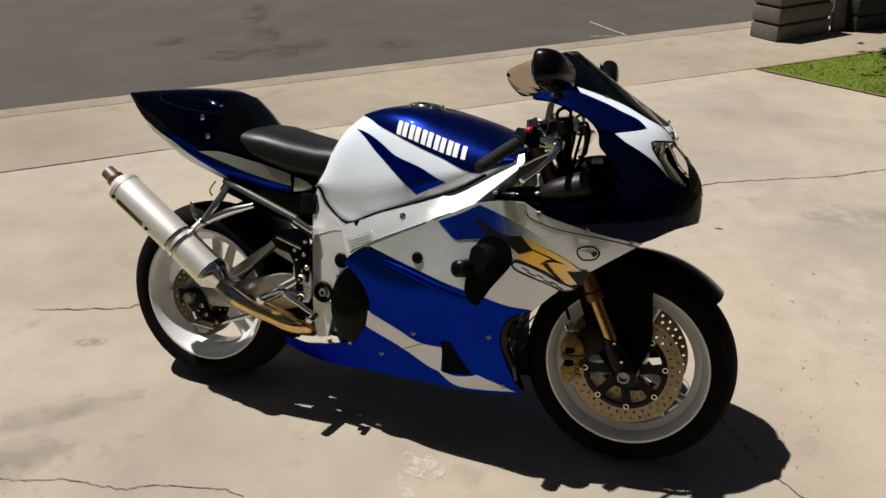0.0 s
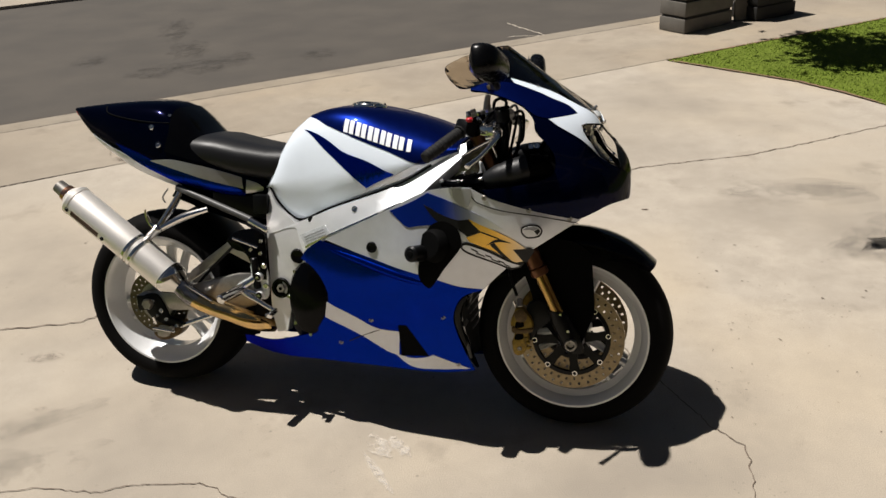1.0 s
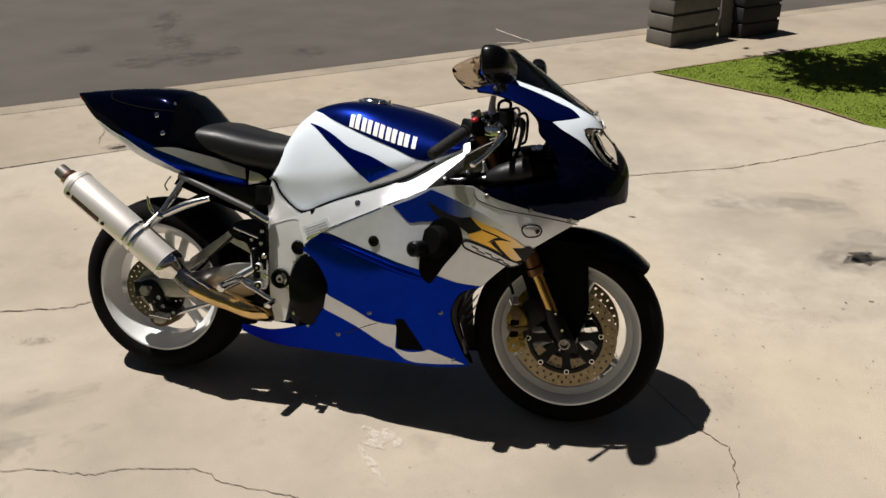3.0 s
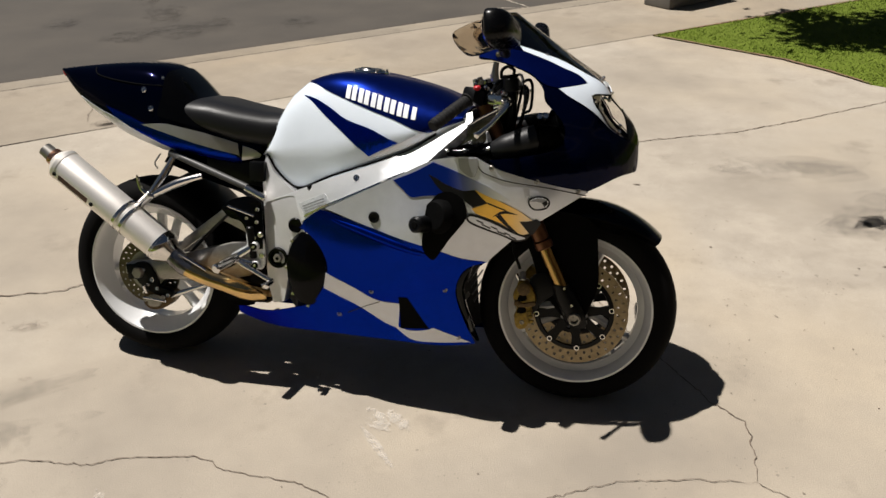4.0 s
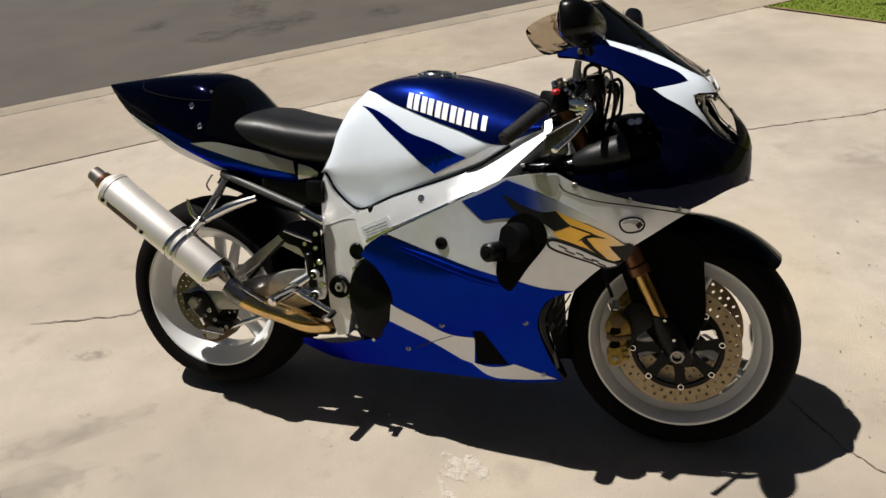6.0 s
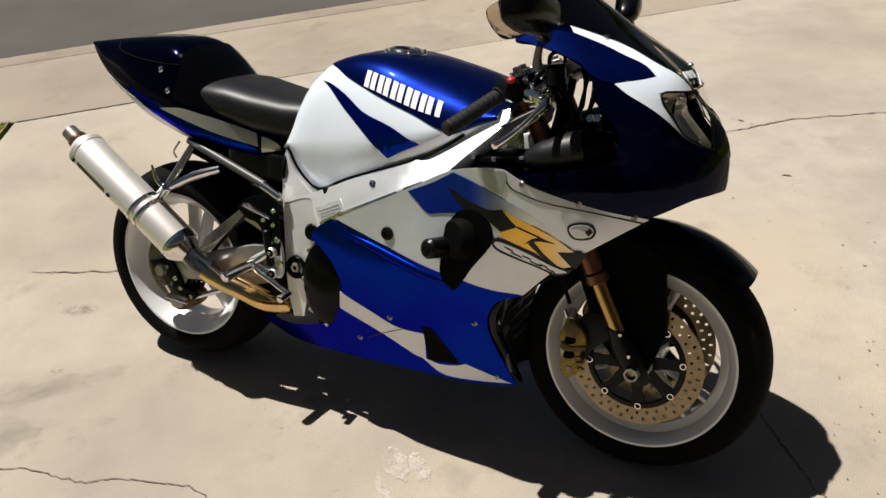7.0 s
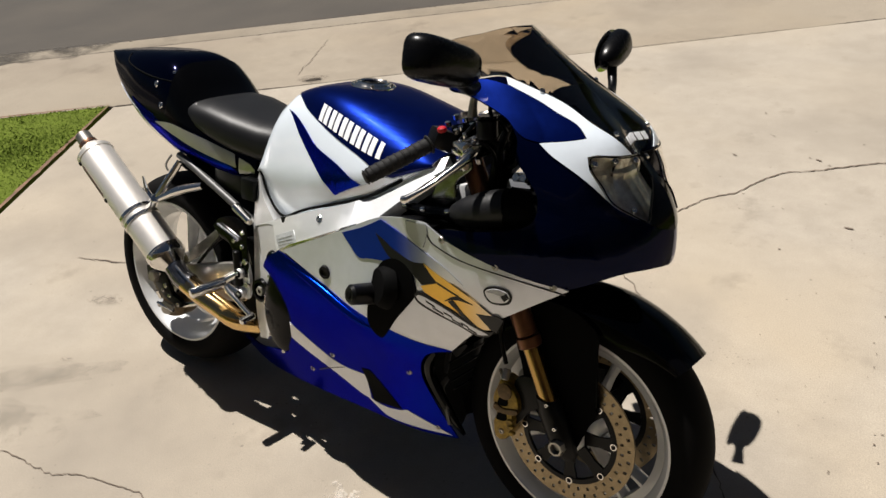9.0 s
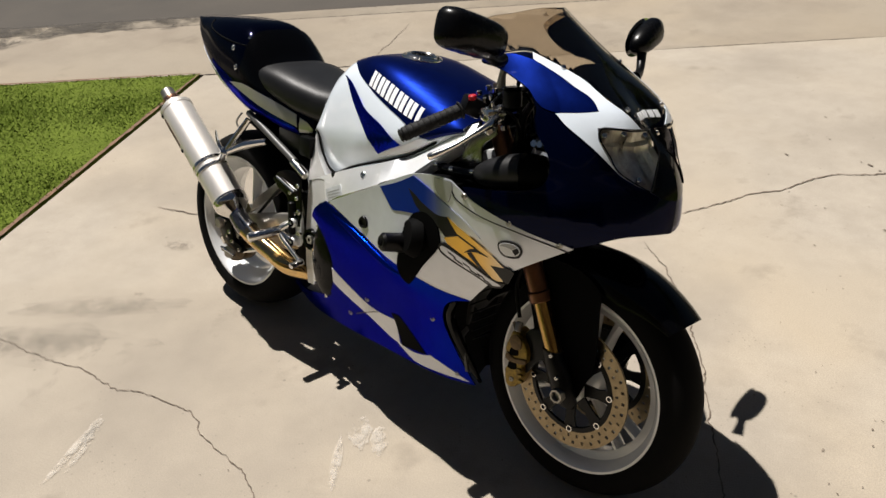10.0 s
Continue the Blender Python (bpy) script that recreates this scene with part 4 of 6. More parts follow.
core = skinned([[(x, w * c, z0 + (z1 - z0) * (0.5 + 0.5 * s_)) for c, s_ in ((-1, -.7), (-.8, -1), (.8, -1), (1, -.7), (1, .7), (.8, 1), (-.8, 1), (-1, .7))]
                for x, w, z0, z1 in ((.50, .10, .26, .46), (.56, .15, .21, .55), (.75, .15, .19, .60), (.90, .15, .19, .68), (1.02, .14, .26, .70), (1.07, .12, .40, .66))])
part("crankcase", core, ENGINE, engine)
cover = skinned([[(.607 + rx * math.cos(k * math.pi / 12), y, .385 + rz * math.sin(k * math.pi / 12)) for k in range(24)]
                 for y, rx, rz in ((-.12, .075, .125), (-.165, .075, .125), (-.185, .066, .112), (-.192, .050, .09), (-.194, .01, .02))])
part("clutch_cover", cover, CASE, engine, "gloss black clutch cover")
for a in range(0, 360, 45):
    screw(engine, (.607 + .07 * math.cos(radians(a)), -.180, .385 + .118 * math.sin(radians(a))), (0, -1, 0), 0.006, POLISHED)
radiator = part("radiator", block((0.035, 0.22, 0.30), (1.055, 0, 0.45), (0, 14, 0), 0.006), PLASTIC, engine, "black radiator")
for k in range(12):
    part("fin", block((0.004, 0.20, 0.004), (1.078 - 0.0055 * (k - 6) * 1.0, 0, 0.44 + 0.022 * (k - 6)), (0, 14, 0), 0), ENGINE, radiator)
part("exhaust_header", tube([(1.02, -.06, .52), (1.05, -.07, .40), (1.01, -.06, .26), (.9, -.05, .215), (.7, -.05, .21)], 0.024, 12), ENGINE, engine)
part("exhaust_header", tube([(1.02, .06, .52), (1.05, .07, .40), (1.01, .06, .26), (.9, .05, .215), (.7, .05, .21)], 0.024, 12), ENGINE, engine)
part("air_box", block((0.36, 0.24, 0.22), (.82, 0, .70), (0, -12, 0), 0.02), PLASTIC, engine)
part("battery_box", block((0.30, 0.18, 0.10), (.38, 0, .66), (0, 6, 0), 0.02), PLASTIC, engine)
part("shock_absorber", rod((.44, 0, .60), (.36, 0, .34), 0.035, n=16), PLASTIC, engine)

# fairing
fair = thing("side_fairing", "silver and blue painted side fairing", "fairing")
fair.parent = bike
SILVER_LINE = [(.691, .595, 1), (.893, .697, 1), (.994, .75), (1.038, .763), (1.096, .772, 1), (1.132, .772, 1), (1.197, .741), (1.291, .719), (1.37, .701), (1.436, .684, 1), (1.349, .626), (1.276, .573), (1.219, .521), (1.161, .459, 1), (1.096, .472), (1.023, .503), (.915, .529), (.814, .556)]
LOWER_LINE = [(.611, .529, 1), (.633, .56), (.676, .591, 1), (.814, .556), (.915, .529), (1.023, .503), (1.096, .472), (1.161, .459, 1), (1.103, .437), (1.074, .389), (1.067, .336), (1.088, .243), (1.117, .164, 1), (1.031, .155), (.936, .158), (.814, .165), (.64, .172), (.437, .168), (.33, .185, 1), (.33, .215, 1), (.445, .218), (.582, .261), (.625, .278, 1), (.669, .345), (.691, .415), (.676, .468), (.647, .507)]
upper = panel("mid_panel", SILVER_LINE, fairing, SILVER, fair, "silver side panel", step=0.025, both=True)
lower = panel("lower_panel", LOWER_LINE, fairing, BLUE, fair, "metallic blue lower panel", off=0.001, step=0.025, both=True)
for nm, line, mat, owner, lab in (
        ("stripe", [(.683, .393, 1), (.77, .353), (.835, .314), (.9, .305, 1), (.886, .212, 1), (.85, .226), (.763, .292), (.669, .34, 1)], SILVER, lower, "silver diagonal stripe"),
        ("stripe", [(.871, .221, 1), (.922, .206), (.973, .212), (.994, .221, 1), (1.103, .17, 1), (.987, .166), (.922, .173)], SILVER, lower, "silver diagonal stripe"),
        ("vent", [(.9, .33, 1), (.925, .33, 1), (.951, .274), (.98, .217, 1), (.893, .212, 1)], PADDING, lower, "black triangular vent"),
        ("stripe", [(.898, .694, 1), (.96, .722), (1.012, .752, 1), (1.066, .734), (1.123, .711), (1.18, .688), (1.229, .658, 1), (1.181, .657), (1.132, .674), (1.075, .672), (1.026, .660, 1), (.984, .655), (.952, .650), (.921, .674)], FADE, upper, "blue stripe fading into silver"),
        ("stripe", [(1.082, .767, 1), (1.136, .769, 1), (1.14, .754), (1.13, .718, 1), (1.113, .719), (1.088, .738)], GREY, upper, "grey stripe")):
    panel(nm, line, fairing, mat, owner, lab, thick=0.002, off=0.0022, step=0.03)
for nm, line, mat, up_ in (
        ("graphic", [(.999, .718, 1), (1.022, .708), (1.046, .694), (1.097, .678), (1.131, .682, 1), (1.168, .647, 1), (1.127, .632, 1), (1.109, .645), (1.083, .660), (1.05, .664, 1), (1.026, .683)], DECAL_BLACK, .0030),
        ("graphic", [(1.131, .683, 1), (1.16, .67, 1), (1.211, .65), (1.257, .628), (1.291, .603, 1), (1.255, .599, 1), (1.283, .563, 1), (1.262, .557, 1), (1.231, .573), (1.207, .590, 1), (1.169, .604), (1.134, .617, 1), (1.124, .629, 1), (1.168, .647, 1), (1.15, .663)], GOLD_FADE, .0036),
        ("graphic", [(1.18, .608, 1), (1.2, .624, 1), (1.217, .630, 1), (1.25, .619, 1), (1.22, .621, 1), (1.203, .618, 1)], DECAL_BLACK, .0042),
        ("graphic", [(1.191, .611, 1), (1.203, .618, 1), (1.224, .59, 1), (1.249, .564, 1), (1.227, .574, 1)], DECAL_BLACK, .0046),
        ("graphic", [(1.167, .650, 1), (1.217, .632, 1), (1.218, .628, 1), (1.168, .645, 1)], DECAL_BLACK, .0044),
        ("graphic", [(1.255, .599, 1), (1.278, .60, 1), (1.302, .606, 1), (1.314, .597, 1), (1.292, .559, 1), (1.281, .563, 1)], DECAL_BLACK, .0042),
        ("graphic", [(1.108, .602), (1.116, .613), (1.134, .612), (1.183, .596), (1.224, .575), (1.244, .564), (1.272, .556), (1.287, .56, 1), (1.273, .542, 1), (1.244, .535), (1.21, .55), (1.162, .568), (1.118, .587)], DECAL_BLACK, .0048),
        ("graphic", [(1.114, .602), (1.119, .607), (1.134, .606), (1.181, .59), (1.221, .57), (1.243, .559), (1.269, .55, 1), (1.271, .547, 1), (1.246, .542), (1.211, .556), (1.164, .574), (1.122, .592)], SILVER, .0054),
        ("emblem", [(1.278, .662), (1.291, .672), (1.31, .675), (1.328, .67), (1.336, .656), (1.327, .639), (1.296, .634), (1.282, .644)], DECAL_BLACK, .0030),
        ("emblem", [(1.282, .660), (1.292, .667), (1.31, .670), (1.325, .666), (1.331, .656), (1.324, .644), (1.298, .639), (1.286, .647)], DECAL_WHITE, .0038),
        ("emblem", [(1.284, .659, 1), (1.293, .667, 1), (1.312, .670, 1), (1.324, .665, 1), (1.313, .657, 1), (1.302, .660, 1)], GREY, .0046),
        ("emblem", [(1.314, .656, 1), (1.325, .664, 1), (1.330, .655, 1), (1.321, .645, 1)], DECAL_BLACK, .0046)):
    panel(nm, line, fairing, mat, upper, thick=0.0015, off=up_, step=0.04)
for x, z in ((1.175, .745), (1.298, .714), (1.407, .688), (.821, .345), (1.038, .362), (.705, .248), (1.067, .186)):
    screw(fair, fairing(x, z), (0, -1, 0), 0.008, STEEL)
part("grommet", lathe([(0.0, -0.001), (0.009, -0.002), (0.010, -0.006), (0.015, -0.006), (0.017, 0.0), (0.017, 0.012)], 24, at=fairing(.842, .582)), PLASTIC, fair)

part("ridge", tube([Vector(fairing(x, z)) + Vector((0, .006, 0)) for x, z in ((.69, .572), (.74, .556), (.80, .539), (.86, .522), (.92, .506), (.97, .494), (1.01, .485))], (.005, .010, .013, .014, .014, .012, .006), 12), BLUE, fair)
seam_path = [(1.132, .763), (1.142, .742), (1.161, .728), (1.226, .710), (1.327, .697), (1.43, .674)]
part("seam", tube([Vector(fairing(x, z)) for x, z in seam_path], 0.0016, 6), DECAL_BLACK, fair)
part("seam", tube([Vector(fairing(x, z)) + Vector((0, -.001, 0)) for x, z in ((.734, .256), (.785, .283), (.842, .309))], 0.0022, 6), DECAL_BLACK, fair)

# frame slider in its cut-out
lip_line = ((1.103, .437), (1.076, .395), (1.068, .336), (1.088, .243), (1.115, .17))
part("inner_lip", tube([Vector(fairing(x + .006, z)) + Vector((0, .018, 0)) for x, z in lip_line], (.006, .014, .016, .013, .005), 10), GLOSSBLACK, fair, "gloss black inner lip")
shroud = part("duct_shroud", skinned([[(x + .03 * abs(k), k * min(.165, FAIRING_W(x + .03, z) - .014), z) for k in (-1, -.6, 0, .6, 1)] for x, z in ((1.085, .46), (1.055, .40), (1.045, .33), (1.06, .25), (1.085, .185))], closed=False), PADDING, fair, "matt black duct wall behind the wheel")
part("duct_bracket", plate([(1.063, .300, 1), (1.093, .340, 1), (1.101, .333, 1), (1.087, .307, 1), (1.115, .217, 1), (1.107, .213, 1), (1.079, .300, 1), (1.069, .293, 1)], 0.006, at=-.112), RAIL, shroud, "grey metal bracket")
top_edge = ((.90, .690), (.95, .716), (1.0, .742), (1.05, .756), (1.10, .762), (1.14, .758))
part("inner_cover", skinned([[(x, -FAIRING_W(x, z) + .006, z), (x, -.225, z + .004), (x, -.185, z - .004)] for x, z in top_edge], closed=False), PLASTIC, fair, "black inner cover")
for x, z, wide_ in ((1.136, .600, .020), (1.150, .588, .024), (1.176, .583, .018), (1.192, .570, .024), (1.212, .566, .016), (1.226, .555, .018)):
    panel("graphic", [(x, z, 1), (x + wide_, z - wide_ * .42, 1), (x + wide_ + .002, z - .005 - wide_ * .42, 1), (x + .002, z - .005, 1)], fairing, DECAL_BLACK, upper, thick=0.0015, off=.0060, step=0.04)

slider = thing("frame_slider", "black plastic crash bobbin bolted through the fairing", "crash protector")
slider.parent = bike
panel("cutout", [(1.028, .664), (1.062, .672), (1.098, .652), (1.111, .612), (1.103, .59), (1.061, .534), (1.044, .507, 1), (1.018, .473), (1.0, .485), (.988, .513), (.990, .551), (.998, .602), (1.010, .642)], fairing, PADDING, slider, "black intake recess", thick=0.01, off=0.004, step=0.03)
part("collar", rod((1.035, -.255, .60), (1.020, -.285, .605), 0.052, 0.046, n=28, bevel=0.008), PADDING, slider, "black rubber collar")
bobbin = part("bobbin", rod((1.0, -.26, .575), (.978, -.328, .585), 0.025, 0.023, n=24, bevel=0.006), PLASTIC, slider, "black nylon bobbin")
part("bobbin_bolt", rod((.979, -.326, .5848), (.9775, -.3305, .5853), 0.010, n=16, bevel=0.002), PADDING, bobbin)

# nose cowl, lamp, screen
cowl = thing("nose_cowl", "dark blue nose fairing with white lightning stripe", "fairing")
cowl.parent = bike
NOSE_LINE = [(0, 0.766, 1), (6, 0.742), (25.7, 0.708), (47.5, 0.683, 1), (64.6, 0.718), (79.4, 0.724), (90, 0.722, 1), (90, 0.797, 1), (82, 0.806), (76.7, 0.819), (70.4, 0.832), (61.2, 0.859), (53.5, 0.918), (53.1, 0.944, 1), (57, 0.947), (89, 0.937, 1), (73.7, 0.965), (63.3, 0.996), (58.9, 1.027), (49.8, 1.049), (38.5, 1.068), (25, 1.062), (4, 1.045, 1), (1, 1.033), (9, 1.03), (16.6, 1.019), (24.9, 0.995), (26.4, 0.963), (24, 0.93), (27, 0.9), (30, 0.86), (28, 0.81), (14, 0.782), (2, 0.769)]
shell = panel("cowl", NOSE_LINE, nose, NAVY, cowl, "dark blue nose shell", off=0.0, cells=(4, .02), both=True)
panel("white_stripe", [(38.5, 1.068, 1), (49.8, 1.049), (58.9, 1.027), (63.3, 0.996), (68, 0.98), (79, 0.942, 1), (57.4, 0.947), (53, 0.943, 1), (53.2, 0.918), (58.2, 0.878), (61.9, 0.856, 1), (47.4, 0.913), (40.6, 0.939), (36.2, 0.96, 1), (46.5, 0.967), (55.2, 0.974, 1), (55.1, 0.996), (50.6, 1.013), (46.2, 1.031), (36.2, 1.055, 1)],
      nose, WHITE, shell, "white lightning stripe", thick=0.002, off=0.0025, cells=(3, .015), both=True)
# same paint as the shell; its brighter reflection is painted as a bluer copy
REFLECT_CAP = [(1.5, 1.036, 1), (5, 1.044), (25, 1.06), (36.2, 1.054, 1), (46.1, 1.03), (50.6, 1.012), (55, 0.996), (55, 0.975, 1), (46.5, 0.968), (37, 0.962, 1), (30, 0.968), (27, 0.98), (24.9, 0.998), (16.6, 1.02), (9.1, 1.031)]
panel("blue_stripe", REFLECT_CAP, nose, DEEP, shell, "upper part of the shell, its brighter reflection painted in blue", thick=0.002, off=0.0018, cells=(3, .015), both=True)
lamp = thing("headlight", "wide clear headlight with two bulbs", "headlight")
lamp.parent = bike
LAMP_LINE = [(53.8, 0.938, 1), (55.2, 0.943), (88, 0.935, 1), (87.4, 0.898), (82.2, 0.87), (79, 0.843), (76.7, 0.822, 1), (70.6, 0.834), (61.6, 0.86), (53.9, 0.918)]


def sunk(depth):
    """The nose's skin, set back by depth at the front."""
    def at(turn, z):
        x, y, zz = nose(turn, z)
        return (x - depth * (0.4 + 0.6 * math.sin(math.radians(turn))), y * 0.93, zz)
    return at


panel("lens", LAMP_LINE, nose, LENS, lamp, "clear lamp glass", thick=0.0015, off=0.004, cells=(3, .015), both=True)
def bowl(turn, z):
    """The lamp's inner wall: it stands upright behind the sloping glass."""
    front_, side_ = nose(turn, 0.87), nose(turn, z)
    flute = 0.007 * abs(math.sin(radians(turn * 15))) + (0.010 if z > .902 else 0)
    return (min(side_[0] - 0.014, front_[0] - 0.070 + max(0.885 - z, 0) * 0.9) - flute, side_[1] * 0.95, z)


panel("bowl", [(46, .95, 1), (90, .945, 1), (90, .715, 1), (60, .74, 1), (48, .80, 1)], bowl, REFLECTOR, lamp, "fluted silvered reflector bowl", thick=0.002, cells=(1.5, .008), both=True)
for s in (-1, 1):
    part("gasket", tube([Vector((p[0] + .004, s * p[1], p[2])) for p in (nose(a, z) for a, z in ((88, .936), (72, .941), (57, .945), (53.5, .94), (53.7, .918), (57.4, .89), (61.6, .86), (70.6, .834), (76.7, .822), (79, .843), (82.2, .870), (87.4, .898)))], 0.0015, 8), PADDING, lamp, "black rubber gasket")
    for y, z, r in ((.035, .895, .024), (.092, .908, .019)):
        cup = lathe([(r * 1.12, -.003), (r * 1.12, .002), (r, 0), (r * .9, 0.016), (r * .6, 0.028), (r * .2, 0.034)], 20)
        bmesh.ops.rotate(cup, cent=(0, 0, 0), matrix=Matrix.Rotation(radians(90), 3, "Z"), verts=cup.verts[:])
        bmesh.ops.translate(cup, vec=(1.452 - .42 * y, y * s, z), verts=cup.verts[:])
        c = part("reflector", cup, POLISHED, lamp, "bright round bulb reflector")
        part("bulb", rod((1.422 - .42 * y, y * s, z), (1.454 - .42 * y, y * s, z), 0.006, n=10, bevel=0.002), REFLECTOR, c)
for s in (-1, 1):
    for turn, z in ((56.5, .929), (84.5, .927), (72.5, .842), (67, .934)):
        x, y, z = nose(turn, z)
        screw(lamp, (x - .006, -s * abs(y) * .97, z), (.7, s * -.4, .6), 0.0065, name="lens_clip")
panel("divider", [(87.6, .936, 1), (90, .937, 1), (90, .797, 1), (82, .806), (76.7, .821, 1), (79, .843), (82.2, .870), (87.2, .898)], nose, GLOSSBLACK, lamp, "gloss black strip between the lamps", thick=0.003, off=0.002, cells=(3, .015), both=True)
part("backing", block((0.05, 0.18, 0.11), (1.355, 0, .85), (0, -18, 0), 0.02), PLASTIC, lamp, "black lamp housing")
screen = thing("windscreen", "smoked brown bubble windscreen", "windscreen")
screen.parent = bike
SCREEN_LINE = [(3, 1.04, 1), (25, 1.064), (38.5, 1.07), (49.9, 1.051), (59.1, 1.029), (63.5, 0.998), (73.7, 0.967), (90, 0.936, 1), (106.3, 0.967), (116.5, 0.998), (120.9, 1.029), (130.1, 1.051), (141.5, 1.07), (155, 1.064), (177, 1.04, 1), (185, 1.038), (185.5, 1.052), (182, 1.072), (176, 1.095), (168, 1.111), (152, 1.132), (115.4, 1.153), (90, 1.158), (64.6, 1.153), (28, 1.132), (12, 1.111), (4, 1.095), (-2, 1.072), (-5.5, 1.052), (-5, 1.038)]
pane = panel("screen", SCREEN_LINE, nose, SCREEN, screen, "smoked plastic bubble", thick=0.003, off=0.002, cells=(6, .015))
for turn, z in ((51.3, 1.046), (72.5, .979), (128.7, 1.046), (107.5, .979)):
    screw(screen, Vector(nose(turn, z)) + Vector((.003, 0, .003)), (.6, -math.cos(radians(turn)), .6), 0.006)
for k in range(5):
    panel("wordmark", [(80.3 + 4 * k, .957, 1), (83.4 + 4 * k, .957, 1), (83.4 + 4 * k, .971, 1), (80.3 + 4 * k, .971, 1)], nose, DECAL_WHITE, screen, thick=0.0015, off=0.0045, cells=(3, .02))
panel("dash_cover", [(52, 1.03), (62, 1.01), (72, .972), (80, .946), (90, .932), (100, .946), (108, .972), (118, 1.01), (128, 1.03), (115, 1.05), (90, 1.055), (65, 1.05)], sunk(0.012), PLASTIC, cowl, "black dashboard cover", thick=0.002, cells=(5, .015))
part("instrument_panel", block((0.045, 0.17, 0.065), (1.165, 0, .945), (0, 35, 0), 0.012), PLASTIC, cowl, "black instrument panel")
part("inner_stay", tube([(1.30, -.10, .86), (1.33, -.11, .93), (1.30, -.10, .99)], 0.008, 8), PLASTIC, cowl)
air = part("air_tube", tube([(1.165, -.208, .787), (1.20, -.207, .797), (1.24, -.202, .809), (1.285, -.192, .822)], (.020, .034, .040, .041), 24), VINYL, cowl, "dark grey ribbed air duct")
part("duct_sleeve", tube([(1.283, -.192, .821), (1.34, -.17, .815), (1.42, -.12, .785)], (.042, .043, .04), 20), PADDING, air, "matt black sleeve")
part("duct_neck", tube([(1.02, -.20, .772), (1.08, -.207, .774), (1.135, -.208, .779), (1.172, -.208, .788)], (.010, .012, .013, .016), 14), GLOSSBLACK, air, "thin black pipe")
for x, z in ((1.035, .779), (1.085, .781), (1.150, .790)):
    part("clip", rod((x, -.222, z), (x + .012, -.222, z + .003), .0055, n=12, bevel=.0015), POLISHED, air, "bright clip")
for x, z in ((1.287, .882), (1.303, .884), (1.295, .842)):
    part("nut", rod((x, -.168, z), (x + .002, -.182, z + .003), .010, n=6, bevel=.002), POLISHED, cowl, "bright nut")
part("air_tube", tube([(1.10, .205, .775), (1.16, .215, .79), (1.24, .20, .812), (1.34, .17, .81), (1.42, .12, .78)], (.034, .042, .045, .045, .04), 20), PLASTIC, cowl)
part("inner_panel", plate([(1.02, .77), (1.12, .765), (1.20, .74), (1.34, .72), (1.40, .76), (1.32, .86), (1.24, .83), (1.14, .80)], 0.004, at=-.17), PLASTIC, cowl)
part("inner_panel", plate([(1.02, .77), (1.12, .765), (1.20, .74), (1.34, .72), (1.40, .76), (1.32, .86), (1.24, .83), (1.14, .80)], 0.004, at=.166), PLASTIC, cowl)

floor_line = [nose(a, .735) for a in range(0, 181, 12)]
floor_bm = bmesh.new()
floor_top = [floor_bm.verts.new((1.16 + (x - 1.16) * .97, y * .95, .735)) for x, y, z in floor_line] + [floor_bm.verts.new((1.02, .20, .735)), floor_bm.verts.new((1.02, -.20, .735))]
floor_low = [floor_bm.verts.new((v.co.x, v.co.y, .731)) for v in floor_top]
floor_bm.faces.new(floor_top)
floor_bm.faces.new(list(reversed(floor_low)))
for k in range(len(floor_top)):
    j = (k + 1) % len(floor_top)
    floor_bm.faces.new((floor_top[k], floor_low[k], floor_low[j], floor_top[j]))
bmesh.ops.recalc_face_normals(floor_bm, faces=floor_bm.faces[:])
part("inner_floor", floor_bm, PADDING, cowl, "black inner tray")
trim = part("inner_trim", plate([(1.01, .760, 1), (1.045, .815), (1.117, .866), (1.176, .899, 1), (1.178, .878), (1.14, .843), (1.14, .805), (1.096, .777)], 0.006, at=-.178, bevel=0.002), GUN, cowl, "dark polished inner trim")
part("trim_edge", tube([(1.01, -.181, .760), (1.045, -.181, .815), (1.117, -.181, .866), (1.176, -.181, .899)], 0.0028, 8), POLISHED, trim, "bright trim edge")

